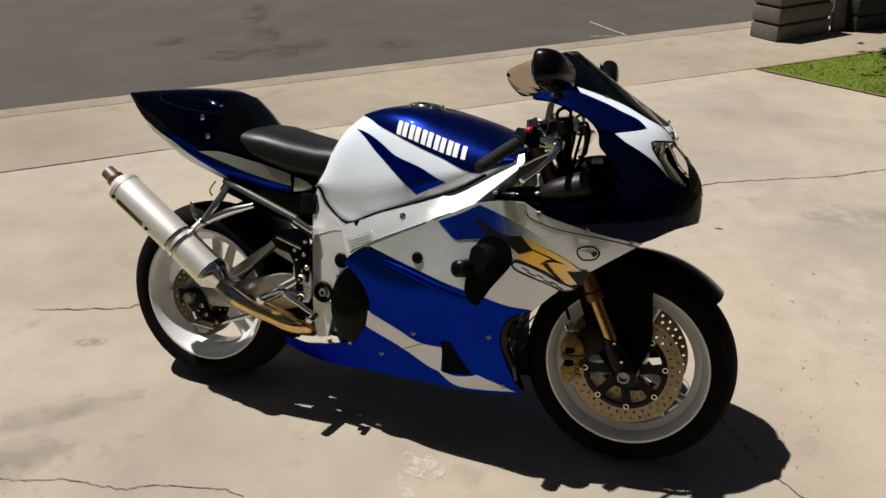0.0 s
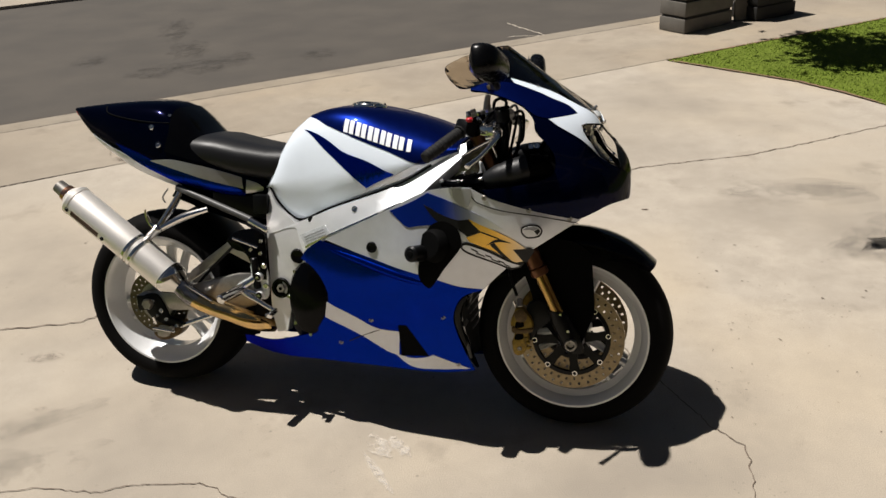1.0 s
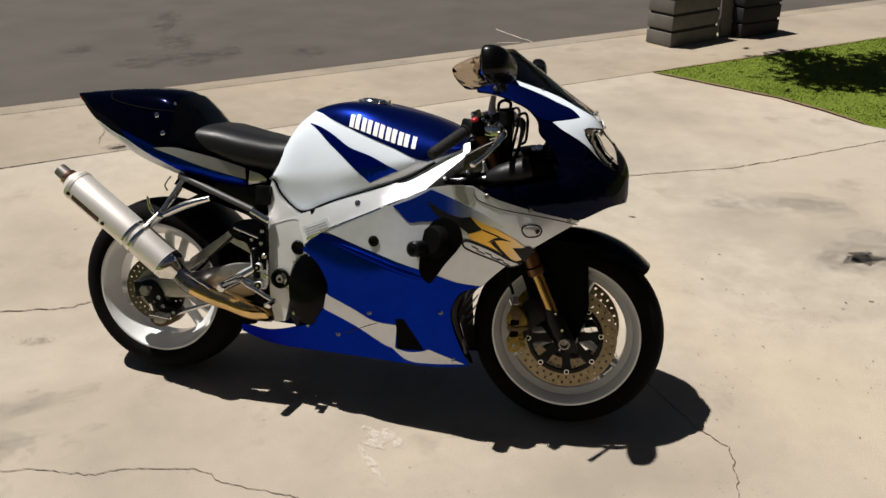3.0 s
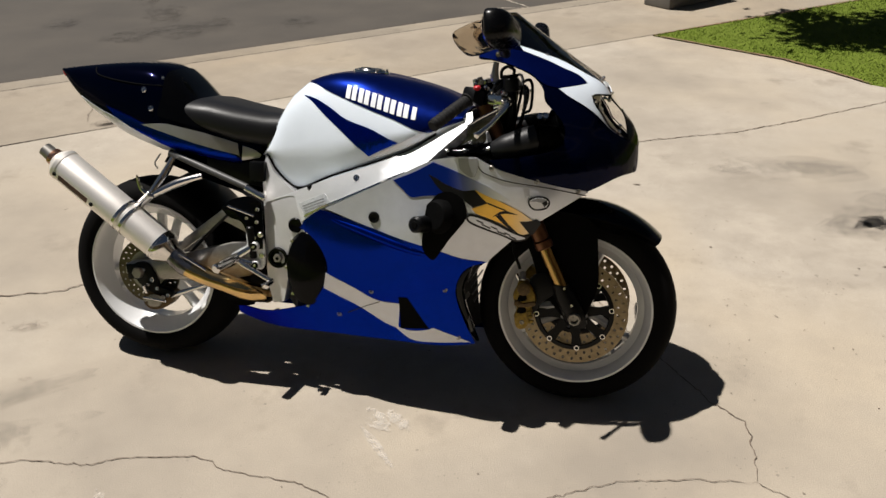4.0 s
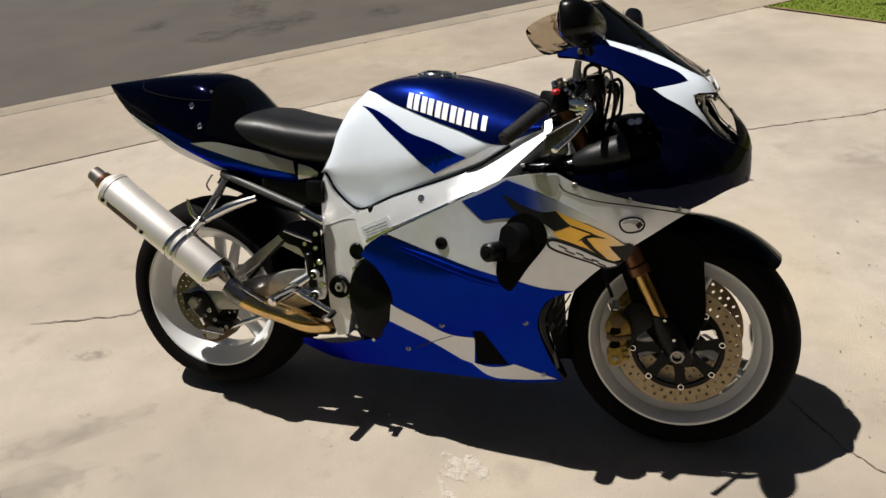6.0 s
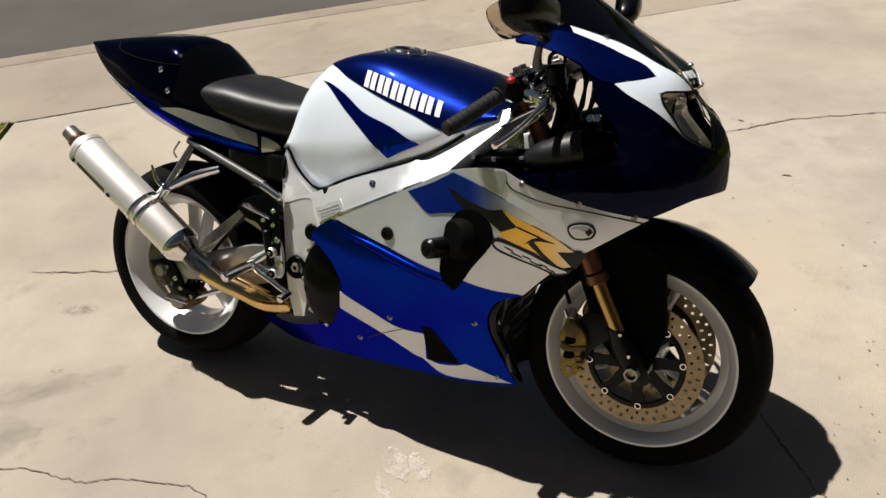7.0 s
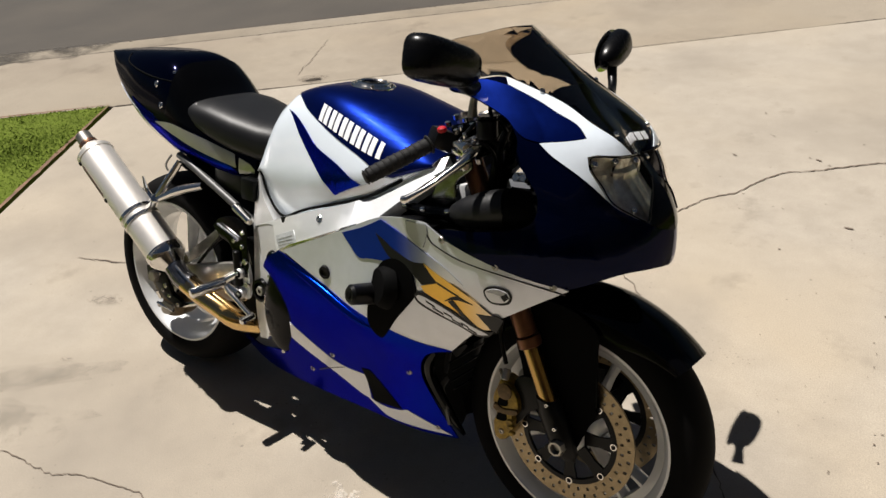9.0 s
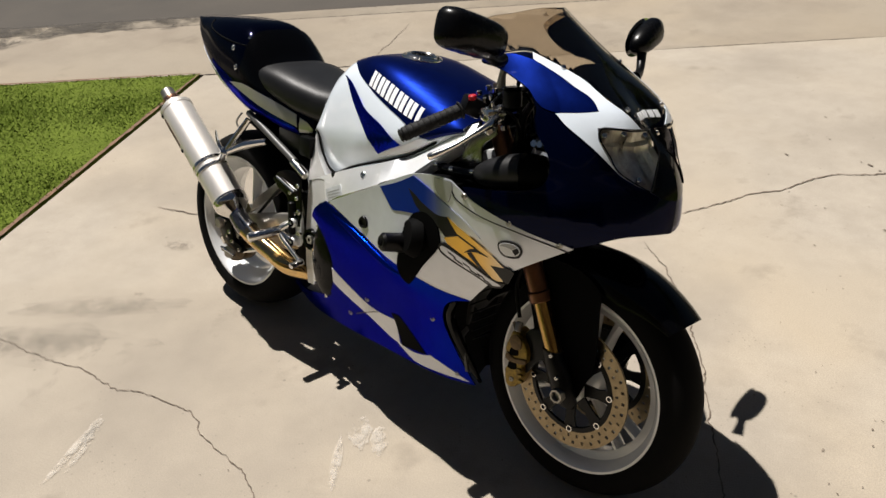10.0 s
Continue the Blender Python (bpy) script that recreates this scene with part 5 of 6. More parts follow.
# mirrors
for s, centre, long_, base in ((-1, (1.178, -.304, 1.107), (-.12, -.93, .24), (1.185, -.195, 1.052)), (1, (1.213, .337, 1.086), (-.12, .90, .36), (1.27, .225, 1.0))):
    mirror = thing("wing_mirror", "black teardrop wing mirror on a short stalk", "mirror", group="wing mirrors")
    mirror.parent = bike
    c0, o_ = Vector(centre), Vector(long_).normalized()
    f_ = (Vector((1, 0, 0.12)) - o_ * o_.dot(Vector((1, 0, 0.12)))).normalized()
    v_ = o_.cross(f_) * s
    v_ = v_ if v_.z > 0 else -v_
    rings = []
    for k in range(11):
        a = math.pi * k / 10
        d, grow = -math.cos(a) * ((0.056 if s < 0 else 0.034) if k > 5 else 0.018), max(math.sin(a) ** 0.5, .08)
        ring = []
        for j in range(28):
            b = j * 2 * math.pi / 28
            yy = (.093 if s < 0 else .073) * math.copysign(abs(math.cos(b)) ** (.52 if s < 0 else .72), math.cos(b)) * grow
            zz = ((.043 + .006 * math.cos(b)) if s < 0 else (.034 + .007 * math.cos(b))) * math.copysign(abs(math.sin(b)) ** (.56 if s < 0 else .8), math.sin(b)) * grow
            ring.append(c0 + f_ * d + o_ * yy + v_ * zz)
        rings.append(ring)
    body = part("housing", skinned(rings), SHELL, mirror, "satin black mirror shell")
    part("glass", skinned([[c0 - f_ * (.0165 + dx) + o_ * (.078 * q * math.cos(j * math.pi / 12)) + v_ * (.041 * q * math.sin(j * math.pi / 12)) for j in range(24)] for dx, q in ((0, 1), (.002, .97))]), MIRROR, body)
    part("stalk", tube([c0 - o_ * .04 - v_ * .022 + f_ * .008, (Vector(base) + c0 - o_ * .05 - v_ * .04) / 2 + Vector((.01, 0, -.004)), base], (.013, .010, .015), 12), PLASTIC, mirror)
    screw(mirror, Vector((1.165, .178 * s, 1.045)), (0, s, 0), 0.008)

# black panel added to darken the screen's left half
bracket = panel("mirror_bracket", [(180, 1.04), (181, 1.06), (174, 1.085), (160, 1.108), (140, 1.130), (120, 1.143), (100, 1.146), (91, 1.145), (91, 1.06), (92, .966), (104, .957), (118, 1.0), (130, 1.02), (150, 1.03), (168, 1.032)], sunk(0.012), PADDING, mirror, "black panel added behind the screen's left half", thick=0.003, cells=(5, .015))

# handlebars and controls
bars = thing("handlebars", "black clip-on handlebars with levers and cables", "handlebars")
bars.parent = bike
for s in (-1, 1):
    end, mid, root = Vector((1.024, .325 * s, .860)), Vector((1.098, .19 * s, .928)), Vector((1.118, .118 * s, .935))
    grip = part("grip", rod(end, end.lerp(mid, .86), 0.0165, n=20, bevel=0.003), GRIP, bars, "ribbed black rubber grip")
    for k in range(9):
        c = end.lerp(mid, .08 + .085 * k)
        d, u, w = axes(mid - end)
        part("rib", skinned([[c + d * h + (u * math.cos(j * math.pi / 8) + w * math.sin(j * math.pi / 8)) * r for j in range(16)] for h, r in ((-.003, .0162), (-.001, .0178), (.001, .0178), (.003, .0162))]), GRIP, grip)
    part("bar_end", rod(end - (mid - end) * .04, end, 0.0165, n=20, bevel=0.004), GRIP, bars)
    part("flange", rod(end.lerp(mid, .86), end.lerp(mid, .89), 0.021, n=20, bevel=0.002), GRIP, bars)
    part("bar", rod(end.lerp(mid, .8), root, 0.011, n=16), GLOSSBLACK, bars)
    part("switch_housing", block((0.045, 0.05, 0.045), mid.lerp(root, .12), (20 * s, 0, 28 * s), 0.010), PLASTIC, bars)
    part("clamp", rod(root + Vector((.012, 0, -.03)), root + Vector((-.006, 0, .022)), 0.033, n=20, bevel=0.005), GLOSSBLACK, bars)
    lever = part("lever", tube([(1.198, .205 * s, .920), (1.205, .235 * s, .915), (1.195, .275 * s, .895), (1.172, .32 * s, .865), (1.150, .355 * s, .845)], (.011, .010, .0065, .006, .0078), 12), POLISHED, bars, "polished metal lever")
    part("lever_tip", rod((1.150, .352 * s, .846), (1.146, .362 * s, .842), 0.0085, n=12, bevel=0.003), POLISHED, lever)
    part("lever_perch", block((0.045, 0.05, 0.028), (1.175, .195 * s, .925), (0, 0, 20 * s), 0.008), POLISHED, bars)
    part("master_cylinder", rod((1.165, .185 * s, .925), (1.185, .120 * s, .945), 0.014, n=14, bevel=0.003), PLASTIC, bars)
    part("cable", tube([(1.14, .17 * s, .93), (1.175, .15 * s, .975), (1.20, .09 * s, .95), (1.18, .05 * s, .80)], 0.0045, 8), PLASTIC, bars)
    part("cable", tube([(1.15, .16 * s, .92), (1.195, .18 * s, .94), (1.21, .14 * s, .90), (1.18, .09 * s, .78)], 0.0045, 8), PLASTIC, bars)
    part("cable", tube([(1.17, .13 * s, .94), (1.205, .12 * s, .92), (1.20, .10 * s, .84), (1.17, .06 * s, .76)], 0.006, 8), PLASTIC, bars)
    part("fork_cap", rod((1.112, .108 * s, .945), (1.104, .108 * s, .968), 0.018, n=6, bevel=0.003), STEEL, bars)
    part("fork_cap_nut", rod((1.106, .108 * s, .966), (1.102, .108 * s, .978), 0.009, n=6, bevel=0.002), STEEL, bars)
part("cable_loop", tube([(1.164, -0.100, 0.977), (1.165, -0.100, 0.999), (1.181, -0.100, 1.010), (1.199, -0.100, 1.002), (1.196, -0.100, 0.985), (1.175, -0.100, 0.973)], 0.0048, 8), PLASTIC, bars, "black cable loop")
part("cable_loop", tube([(1.229, -0.130, 0.970), (1.248, -0.130, 0.978), (1.257, -0.130, 0.962), (1.258, -0.130, 0.924), (1.254, -0.130, 0.895), (1.237, -0.130, 0.886)], 0.0042, 8), PLASTIC, bars, "black cable loop")
part("screen_stay", tube([(1.154, -0.150, 0.980), (1.154, -0.150, 1.004), (1.157, -0.150, 1.023)], (.012, .009, .008), 10), STEEL, bars, "grey screen stay")
for x, y, z in ((1.150, -.168, .945), (1.165, -.205, .938), (1.13, -.155, .955), (1.185, -.185, .945)):
    screw(bars, (x, y, z), (0, -.5, 1), .006)
for x, y, z, r in ((1.105, -.165, .965, .007), (1.128, -.135, .972, .006), (1.142, -.185, .958, .006), (1.158, -.150, .968, .007), (1.095, -.120, .972, .008), (1.172, -.215, .93, .006), (1.185, -.16, .90, .007)):
    part("bolt_head", rod((x, y, z - .012), (x - .002, y - .002, z), r, n=6, bevel=.0015), POLISHED, bars, "bright bolt head")
for x, z in ((1.168, .905), (1.176, .888)):
    part("hose_union", rod((x, -.205, z), (x + .016, -.218, z + .006), .009, n=14, bevel=.002), POLISHED, bars, "bright hose union")
part("stop_button", rod((1.115, -.198, .948), (1.113, -.200, .960), 0.010, n=14, bevel=0.003), RED, bars, "red stop switch")
part("fluid_reservoir", rod((1.205, -.165, .945), (1.20, -.165, .985), 0.022, n=20, bevel=0.004), PLASTIC, bars, "black brake fluid reservoir")
part("reservoir_lid", rod((1.20, -.165, .984), (1.199, -.165, .992), 0.0225, n=20, bevel=0.002), GLOSSBLACK, bars)
part("head_casting", block((0.045, 0.03, 0.085), (1.135, -.12, .785), (0, -22, 0), 0.01), FRAME, bars, "silver steering head casting")
part("ignition", rod((1.10, 0, .935), (1.092, 0, .965), 0.024, n=20, bevel=0.004), STEEL, bars)
part("wiring_loom", tube([(1.17, -.09, .80), (1.20, -.12, .86), (1.205, -.12, .92), (1.19, -.06, .955)], (.010, .012, .010, .008), 10), PLASTIC, bars)
part("wiring_loom", tube([(1.16, -.05, .78), (1.19, -.05, .88), (1.195, -.02, .94)], (.012, .012, .010), 10), PLASTIC, bars)

# fuel tank
tank_ = thing("fuel_tank", "white and blue painted fuel tank", "fuel tank")
tank_.parent = bike
stations = [.437 + (.119) * (1 - math.cos(k * math.pi / 16)) for k in range(8)] + [.556 + .02 * k for k in range(1, 27)]
rows = []
for x in stations:
    rows.append([tank(x, 180 * k / 40) for k in range(41)])
body = bmesh.new()
skinned(rows, closed=False, bm=body)
shell_ = part("tank_shell", body, WHITE, tank_, "glossy white tank shell", angle=60)
CAP = [(.585, 90, 1), (.583, 80), (.625, 64.6), (.665, 54.3), (.737, 43.8), (.804, 35.8), (.883, 26.5), (.959, 12.6, 1), (.98, 8.5, 1), (1.075, 7, 1), (1.075, 90, 1)]
panel("blue_top", CAP, tank, DEEP, shell_, "metallic blue top", thick=0.002, off=0.0018, cells=(.014, 4), both=True)
panel("blue_flash", [(.578, 59.4, 1), (.681, 38.6), (.726, 30.4), (.81, 21.4), (.89, 8.8, 1), (.801, 4.75, 1), (.779, 9.4), (.711, 23.4), (.647, 37.8)], tank, BLUE, shell_, "blue wedge", thick=0.002, off=0.0018, cells=(.02, 6), both=True)
panel("grey_flash", [(.80, 4.0, 1), (.89, 8.0, 1), (.955, 12.0, 1), (.98, 7.5, 1), (1.06, 6, 1), (1.06, 2, 1)], tank, SILVER, shell_, "silver wedge", thick=0.002, off=0.0016, cells=(.02, 6), both=True)


def on_word(u, v):
    """A place on the tank's white mark: u along it, v up it."""
    return (.721 + .223 * u, 47.05 - 21.95 * u + 13.75 * v, 1)


for u0, u1, v0, v1 in [(u + d, u + d + .064, .0, 1.0) for u in (.0, .18, .36, .54, .72) for d in (.0, .085)] + [(.915, .975, .0, 1.0)]:
    panel("wordmark", [on_word(u0, v0), on_word(u1, v0), on_word(u1, v1), on_word(u0, v1)], tank, DECAL_WHITE, shell_, thick=0.0015, off=0.0034, cells=(.03, 6))
cap_bm = lathe([(.030, .010), (.034, .013), (.040, .012), (.043, .008), (.050, .008), (.055, .005), (.057, -.008)], 48)
bmesh.ops.rotate(cap_bm, cent=(0, 0, 0), matrix=Matrix.Rotation(radians(90), 3, "X"), verts=cap_bm.verts[:])
bmesh.ops.rotate(cap_bm, cent=(0, 0, 0), matrix=Matrix.Rotation(radians(4), 3, "Y"), verts=cap_bm.verts[:])
bmesh.ops.translate(cap_bm, vec=(.748, 0, .9705), verts=cap_bm.verts[:])
filler = part("filler_cap", cap_bm, POLISHED, tank_, "polished round filler cap")
for k in range(5):
    a = radians(72 * k + 20)
    screw(filler, (.748 + .047 * math.cos(a), .047 * math.sin(a), .9785), (0, 0, 1), 0.004, STEEL)
flap = lathe([(0.0, .007), (.010, .007), (.012, .010), (.022, .010), (.031, .007), (.032, 0)], 40)
bmesh.ops.rotate(flap, cent=(0, 0, 0), matrix=Matrix.Rotation(radians(90), 3, "X"), verts=flap.verts[:])
bmesh.ops.translate(flap, vec=(.748, 0, .9715), verts=flap.verts[:])
part("cap_flap", flap, GLOSSBLACK, filler, "dark lock flap")
edge = [(x, tank(x, 5)[1] - .003, TANK_LOW(x) + .009) for x in (.438, .456, .475, .50, .536, .563, .59, .623, .674, .74, .807, .87, .934, 1.0)]
part("edge_trim", tube(edge, 0.0035, 8, smooth=3), PADDING, tank_, "black rubber edge")
part("edge_trim", tube([(x, -y, z) for x, y, z in edge], 0.005, 8, smooth=3), PLASTIC, tank_)
part("tank_mount", block((0.03, 0.02, 0.016), (.622, -.172, .640), (0, -20, 0), 0.003), PLASTIC, tank_)

# tail and seat
TAIL_TOP = curve([(-.295, .944), (-.25, .951), (-.19, .959), (-.086, .970), (.013, .975), (.075, .971), (.108, .960), (.15, .926), (.192, .882), (.245, .845), (.35, .79), (.44, .765)])
TAIL_LOW = curve([(-.295, .935), (-.25, .886), (-.22, .857), (-.18, .824), (-.105, .782), (-.047, .749), (.05, .713), (.12, .694), (.2, .690), (.261, .680), (.345, .672), (.44, .69)])
TAIL_W = curve([(-.295, .035), (-.25, .062), (-.19, .085), (-.1, .115), (.04, .138), (.12, .145), (.2, .143), (.3, .125), (.35, .113), (.44, .105)])


def tail(x, turn):
    a = math.radians(turn)
    c, s_ = math.cos(a), math.sin(a)
    lo, hi = TAIL_LOW(x), TAIL_TOP(x)
    mid = lo + (hi - lo) * 0.38
    z = mid + ((hi - mid) if s_ > 0 else (mid - lo)) * math.copysign(abs(s_) ** 0.66, s_)
    return (x, -TAIL_W(x) * math.copysign(abs(c) ** 0.62, c), z)


tail_ = thing("tail_unit", "dark blue tail cowl with blue and silver stripes", "tail fairing")
tail_.parent = bike
xs = [-.295, -.285, -.27, -.25] + [-.23 + .02 * k for k in range(34)]
rings = [[tail(x, 360 * k / 48) for k in range(48)] for x in xs]
tail_shell = part("tail_shell", skinned(rings), INK, tail_, "dark blue tail shell", angle=50)



def flank(x, z):
    """The tail's right side by its side view."""
    lo, hi = TAIL_LOW(x), TAIL_TOP(x)
    mid = lo + (hi - lo) * 0.38
    s_ = min(abs((z - mid) / ((hi - mid) if z > mid else (mid - lo))), 0.985) ** (1 / 0.66)
    return (x, -TAIL_W(x) * math.sqrt(1 - s_ * s_) ** 0.62, z)


for nm, line, mat, lab, up_ in (
        ("silver_stripe", [(.045, .790, 1), (.123, .797), (.181, .789), (.257, .773), (.354, .745, 1), (.359, .709, 1), (.293, .724), (.227, .741), (.139, .766)], DULL, "silver stripe", .0026),
        ("silver_stripe", [(.370, .738, 1), (.406, .729), (.429, .715, 1), (.424, .705, 1), (.365, .694, 1), (.368, .709, 1)], DULL, "silver stripe end", .0026),
        ("blue_stripe", [(-.088, .84, 1), (-.004, .814), (.065, .789), (.139, .767), (.227, .742), (.329, .717), (.367, .694, 1), (.355, .682, 1), (.285, .690), (.226, .699), (.163, .712), (.113, .732), (.004, .777), (-.053, .809)], BLUE, "blue stripe", .0022),
        ("pale_underside", [(-.20, .862, 1), (-.12, .828), (-.053, .805), (.004, .777), (.113, .732), (.150, .716, 1), (.136, .703, 1), (.094, .713), (.003, .742), (-.106, .792), (-.19, .844, 1)], SILVER, "pale lower edge", .0022)):
    panel(nm, line, flank, mat, tail_shell, lab, thick=0.002, off=up_, step=0.015, both=True)
part("seam", tube([Vector(flank(x, z)) + Vector((0, -.0005, .0005)) for x, z in ((-.144, .953), (-.126, .934), (-.057, .921), (.037, .912), (.115, .910))], 0.0022, 6), PADDING, tail_shell)
for x, a in ((.056, 22), (.082, 6)):
    screw(tail_, tail(x, a), (0, -1, .3), 0.009)
    c = tail(x, a)
    screw(tail_, (c[0], -c[1], c[2]), (0, 1, .3), 0.009)
screw(tail_, tail(.11, 50), (.3, -1, .6), 0.006)
panel("hump_pad", [(.118, 90, 1), (.114, 66, 1), (.120, 22, 1), (.105, 3, 1), (.15, 5), (.197, 10, 1), (.27, 18, 1), (.29, 90, 1)], tail, GLOSSBLACK, tail_shell, "matt black bum stop", thick=0.003, off=0.004, cells=(.012, 6), both=True)
part("tail_lamp", block((0.02, 0.06, 0.022), (-.287, 0, .930), (0, -25, 0), 0.005), RED, tail_, "red tail lamp")
seat = thing("seat", "black vinyl rider's seat", "seat")
seat.parent = bike
rings = []
for x, hi, lo, w in ((.105, .842, .812, .10), (.118, .862, .798, .124), (.15, .874, .784, .137), (.25, .872, .762, .140), (.33, .857, .742, .133), (.42, .843, .730, .121), (.48, .840, .728, .110), (.53, .842, .73, .10)):
    mid = lo + (hi - lo) * .45
    rings.append([(x + .02 * abs(math.cos(k * math.pi / 20)), w * math.copysign(abs(math.cos(k * math.pi / 20)) ** .6, math.cos(k * math.pi / 20)),
                   mid + ((hi - mid) if math.sin(k * math.pi / 20) > 0 else (mid - lo)) * math.copysign(abs(math.sin(k * math.pi / 20)) ** .7, math.sin(k * math.pi / 20))) for k in range(40)])
part("cushion", skinned(rings), VINYL, seat, "black vinyl cushion", angle=60)

# subframe, foot rest, exhaust, stand
sub = thing("rear_subframe", "silver tubular rear subframe", "frame")
sub.parent = bike
for s in (-1, 1):
    part("rail", rod((.462, .155 * s, .588), (.395, .152 * s, .618), 0.012, n=12, bevel=0.003), POLISHED, sub)
    part("rail", rod((.40, .148 * s, .617), (.13, .125 * s, .705), 0.011, n=12), RAIL, sub)
    hang = part("hanger", tube([(.15, .14 * s, .69), (.125, .165 * s, .635), (.09, .185 * s, .578)], (.010, .012, .010), 10), POLISHED, sub, "polished hanger arm")
    part("hanger", tube([(.245, .14 * s, .64), (.17, .165 * s, .615), (.092, .185 * s, .575)], (.010, .013, .010), 10), POLISHED, sub)
    part("hanger_hook", tube([(.09, .19 * s, .575), (.065, .195 * s, .60), (.055, .198 * s, .640)], (.008, .007, .003), 8), POLISHED, sub)
part("inner_guard", skinned([[(x, y, z - 0.04 * (abs(y) / .1) ** 2) for y in (-.11, -.06, 0, .06, .11)] for x, z in ((.46, .58), (.36, .64), (.22, .68), (.10, .72))], closed=False), PLASTIC, sub, "black inner mudguard")
part("relay_box", block((0.05, 0.03, 0.06), (.425, -.12, .665), (0, 0, 0), 0.006), PLASTIC, sub)
part("lock_hook", tube([(.10, -.13, .70), (.085, -.14, .672), (.095, -.142, .655)], 0.003, 6), STEEL, sub)

exhaust = thing("exhaust_silencer", "brushed titanium exhaust silencer with heat-tinted pipe", "exhaust")
exhaust.parent = bike
exhaust.location = (.015, -.004, .006)
CAN_A, CAN_B = Vector((-.230, -.173, .647)), Vector((.114, -.182, .406))
can_d = (CAN_B - CAN_A).normalized()


def can_ring(s, r, n=40):
    d, u, w = axes(can_d)
    return [CAN_A + can_d * s + (u * math.cos(k * 2 * math.pi / n) * 1.05 + w * math.sin(k * 2 * math.pi / n)) * r for k in range(n)]


length = (CAN_B - CAN_A).length
sleeve = part("sleeve", skinned([can_ring(s, r) for s, r in ((0.0, .049), (.003, .0515), (.006, .052), (length - .012, .052), (length - .008, .0515))]), CAN, exhaust, "brushed titanium sleeve")
part("end_cap", skinned([can_ring(s, r) for s, r in ((-.030, .022), (-.026, .030), (-.012, .044), (-.002, .0535), (.010, .0535), (.010, .052))]), CAN, exhaust)
part("outlet", skinned([can_ring(s, r, 24) for s, r in ((-.075, .018), (-.078, .022), (-.06, .023), (-.03, .024))]), STEEL, exhaust, "dull steel outlet pipe")
part("outlet_ring", skinned([can_ring(q, r, 24) for q, r in ((-.046, .0235), (-.044, .0275), (-.034, .0285), (-.028, .0275))]), COPPER, exhaust, "copper-tinted outlet ring")
part("end_rim", skinned([can_ring(length + q, r) for q, r in ((-.020, .052), (-.019, .0548), (-.012, .0548), (-.011, .052))]), POLISHED, exhaust, "polished end rim")
part("inlet_cone", skinned([can_ring(s, r) for s, r in ((length - .012, .0535), (length + .002, .0535), (length + .012, .047), (length + .035, .030), (length + .04, .027))]), POLISHED, exhaust)
for s in (.255, .282):
    part("clamp_band", skinned([can_ring(s + h, r) for h, r in ((-.006, .0515), (-.005, .0545), (.005, .0545), (.006, .0515))]), POLISHED, exhaust, "polished clamp band")
d_, u_, w_ = axes(can_d)
part("clamp_lug", rod(CAN_A + can_d * .27 + w_ * .045 - u_ * .02, Vector((.085, -.19, .578)), 0.014, n=12, bevel=0.003), POLISHED, exhaust)
part("strip", skinned([[CAN_A + can_d * s + (u_ * 1.05 * math.cos(a) + w_ * math.sin(a)) * r for a, r in ((radians(-31), .0518), (radians(-31), .0532), (radians(-20), .0532), (radians(-9), .0532), (radians(-9), .0518))] for s in (.032, .15)]), PLATE_RED, exhaust, "dark maker's plate, unreadable")
for s in (.016, .168):
    screw(exhaust, CAN_A + can_d * s + (u_ * 1.05 * math.cos(radians(-18)) + w_ * math.sin(radians(-18))) * .053, u_ * math.cos(radians(-18)) + w_ * math.sin(radians(-18)), .007, PLASTIC)
part("mid_pipe", tube([CAN_B + can_d * .02, (.178, -.180, .354), (.246, -.174, .325), (.316, -.168, .305), (.384, -.156, .281), (.43, -.10, .260)], (.028, .029, .030, .030, .030, .028), 24), HEATED, exhaust, "heat-tinted link pipe")
part("pipe_sleeve", tube([CAN_B + can_d * .004, CAN_B + can_d * .035, (.178, -.180, .354), (.205, -.175, .343)], (.026, .0295, .0305, .0310), 24), GUN, exhaust, "dark polished pipe sleeve")
for k in range(3):
    c = Vector((.175 + .03 * k, -.170, .385 - .015 * k))
    part("spring", rod(c + Vector((0, -.03, .012)), c + Vector((.03, -.03, -.004)), 0.004, n=8), POLISHED, exhaust)

rest = thing("foot_rest", "polished aluminium foot rest with brake pedal", "foot rest")
rest.parent = bike
part("hanger_plate", plate([(.40, .475), (.43, .49), (.455, .46), (.46, .40), (.45, .365), (.42, .37), (.37, .385), (.345, .40), (.37, .42), (.40, .44)], 0.012, at=-.165, bevel=0.003), FRAME, rest, "cast hanger plate")
part("peg", rod((.374, -.172, .398), (.346, -.274, .384), 0.0165, 0.0155, n=18, bevel=0.005), POLISHED, rest, "knurled foot peg")
heel = part("heel_guard", plate([(.318, .548, 1), (.35, .578), (.413, .592), (.452, .575, 1), (.456, .50), (.455, .43, 1), (.42, .43), (.405, .47), (.385, .51), (.346, .522)], 0.006, at=-.166, bevel=0.0015), GLOSSBLACK, rest, "gloss black heel guard")
for x, z in ((.405, .525), (.437, .515), (.428, .465), (.44, .555)):
    screw(heel, (x, -.168, z), (0, -1, 0), 0.007)
part("guard_arm", rod((.345, -.172, .560), (.43, -.172, .535), 0.004, n=8), POLISHED, rest)
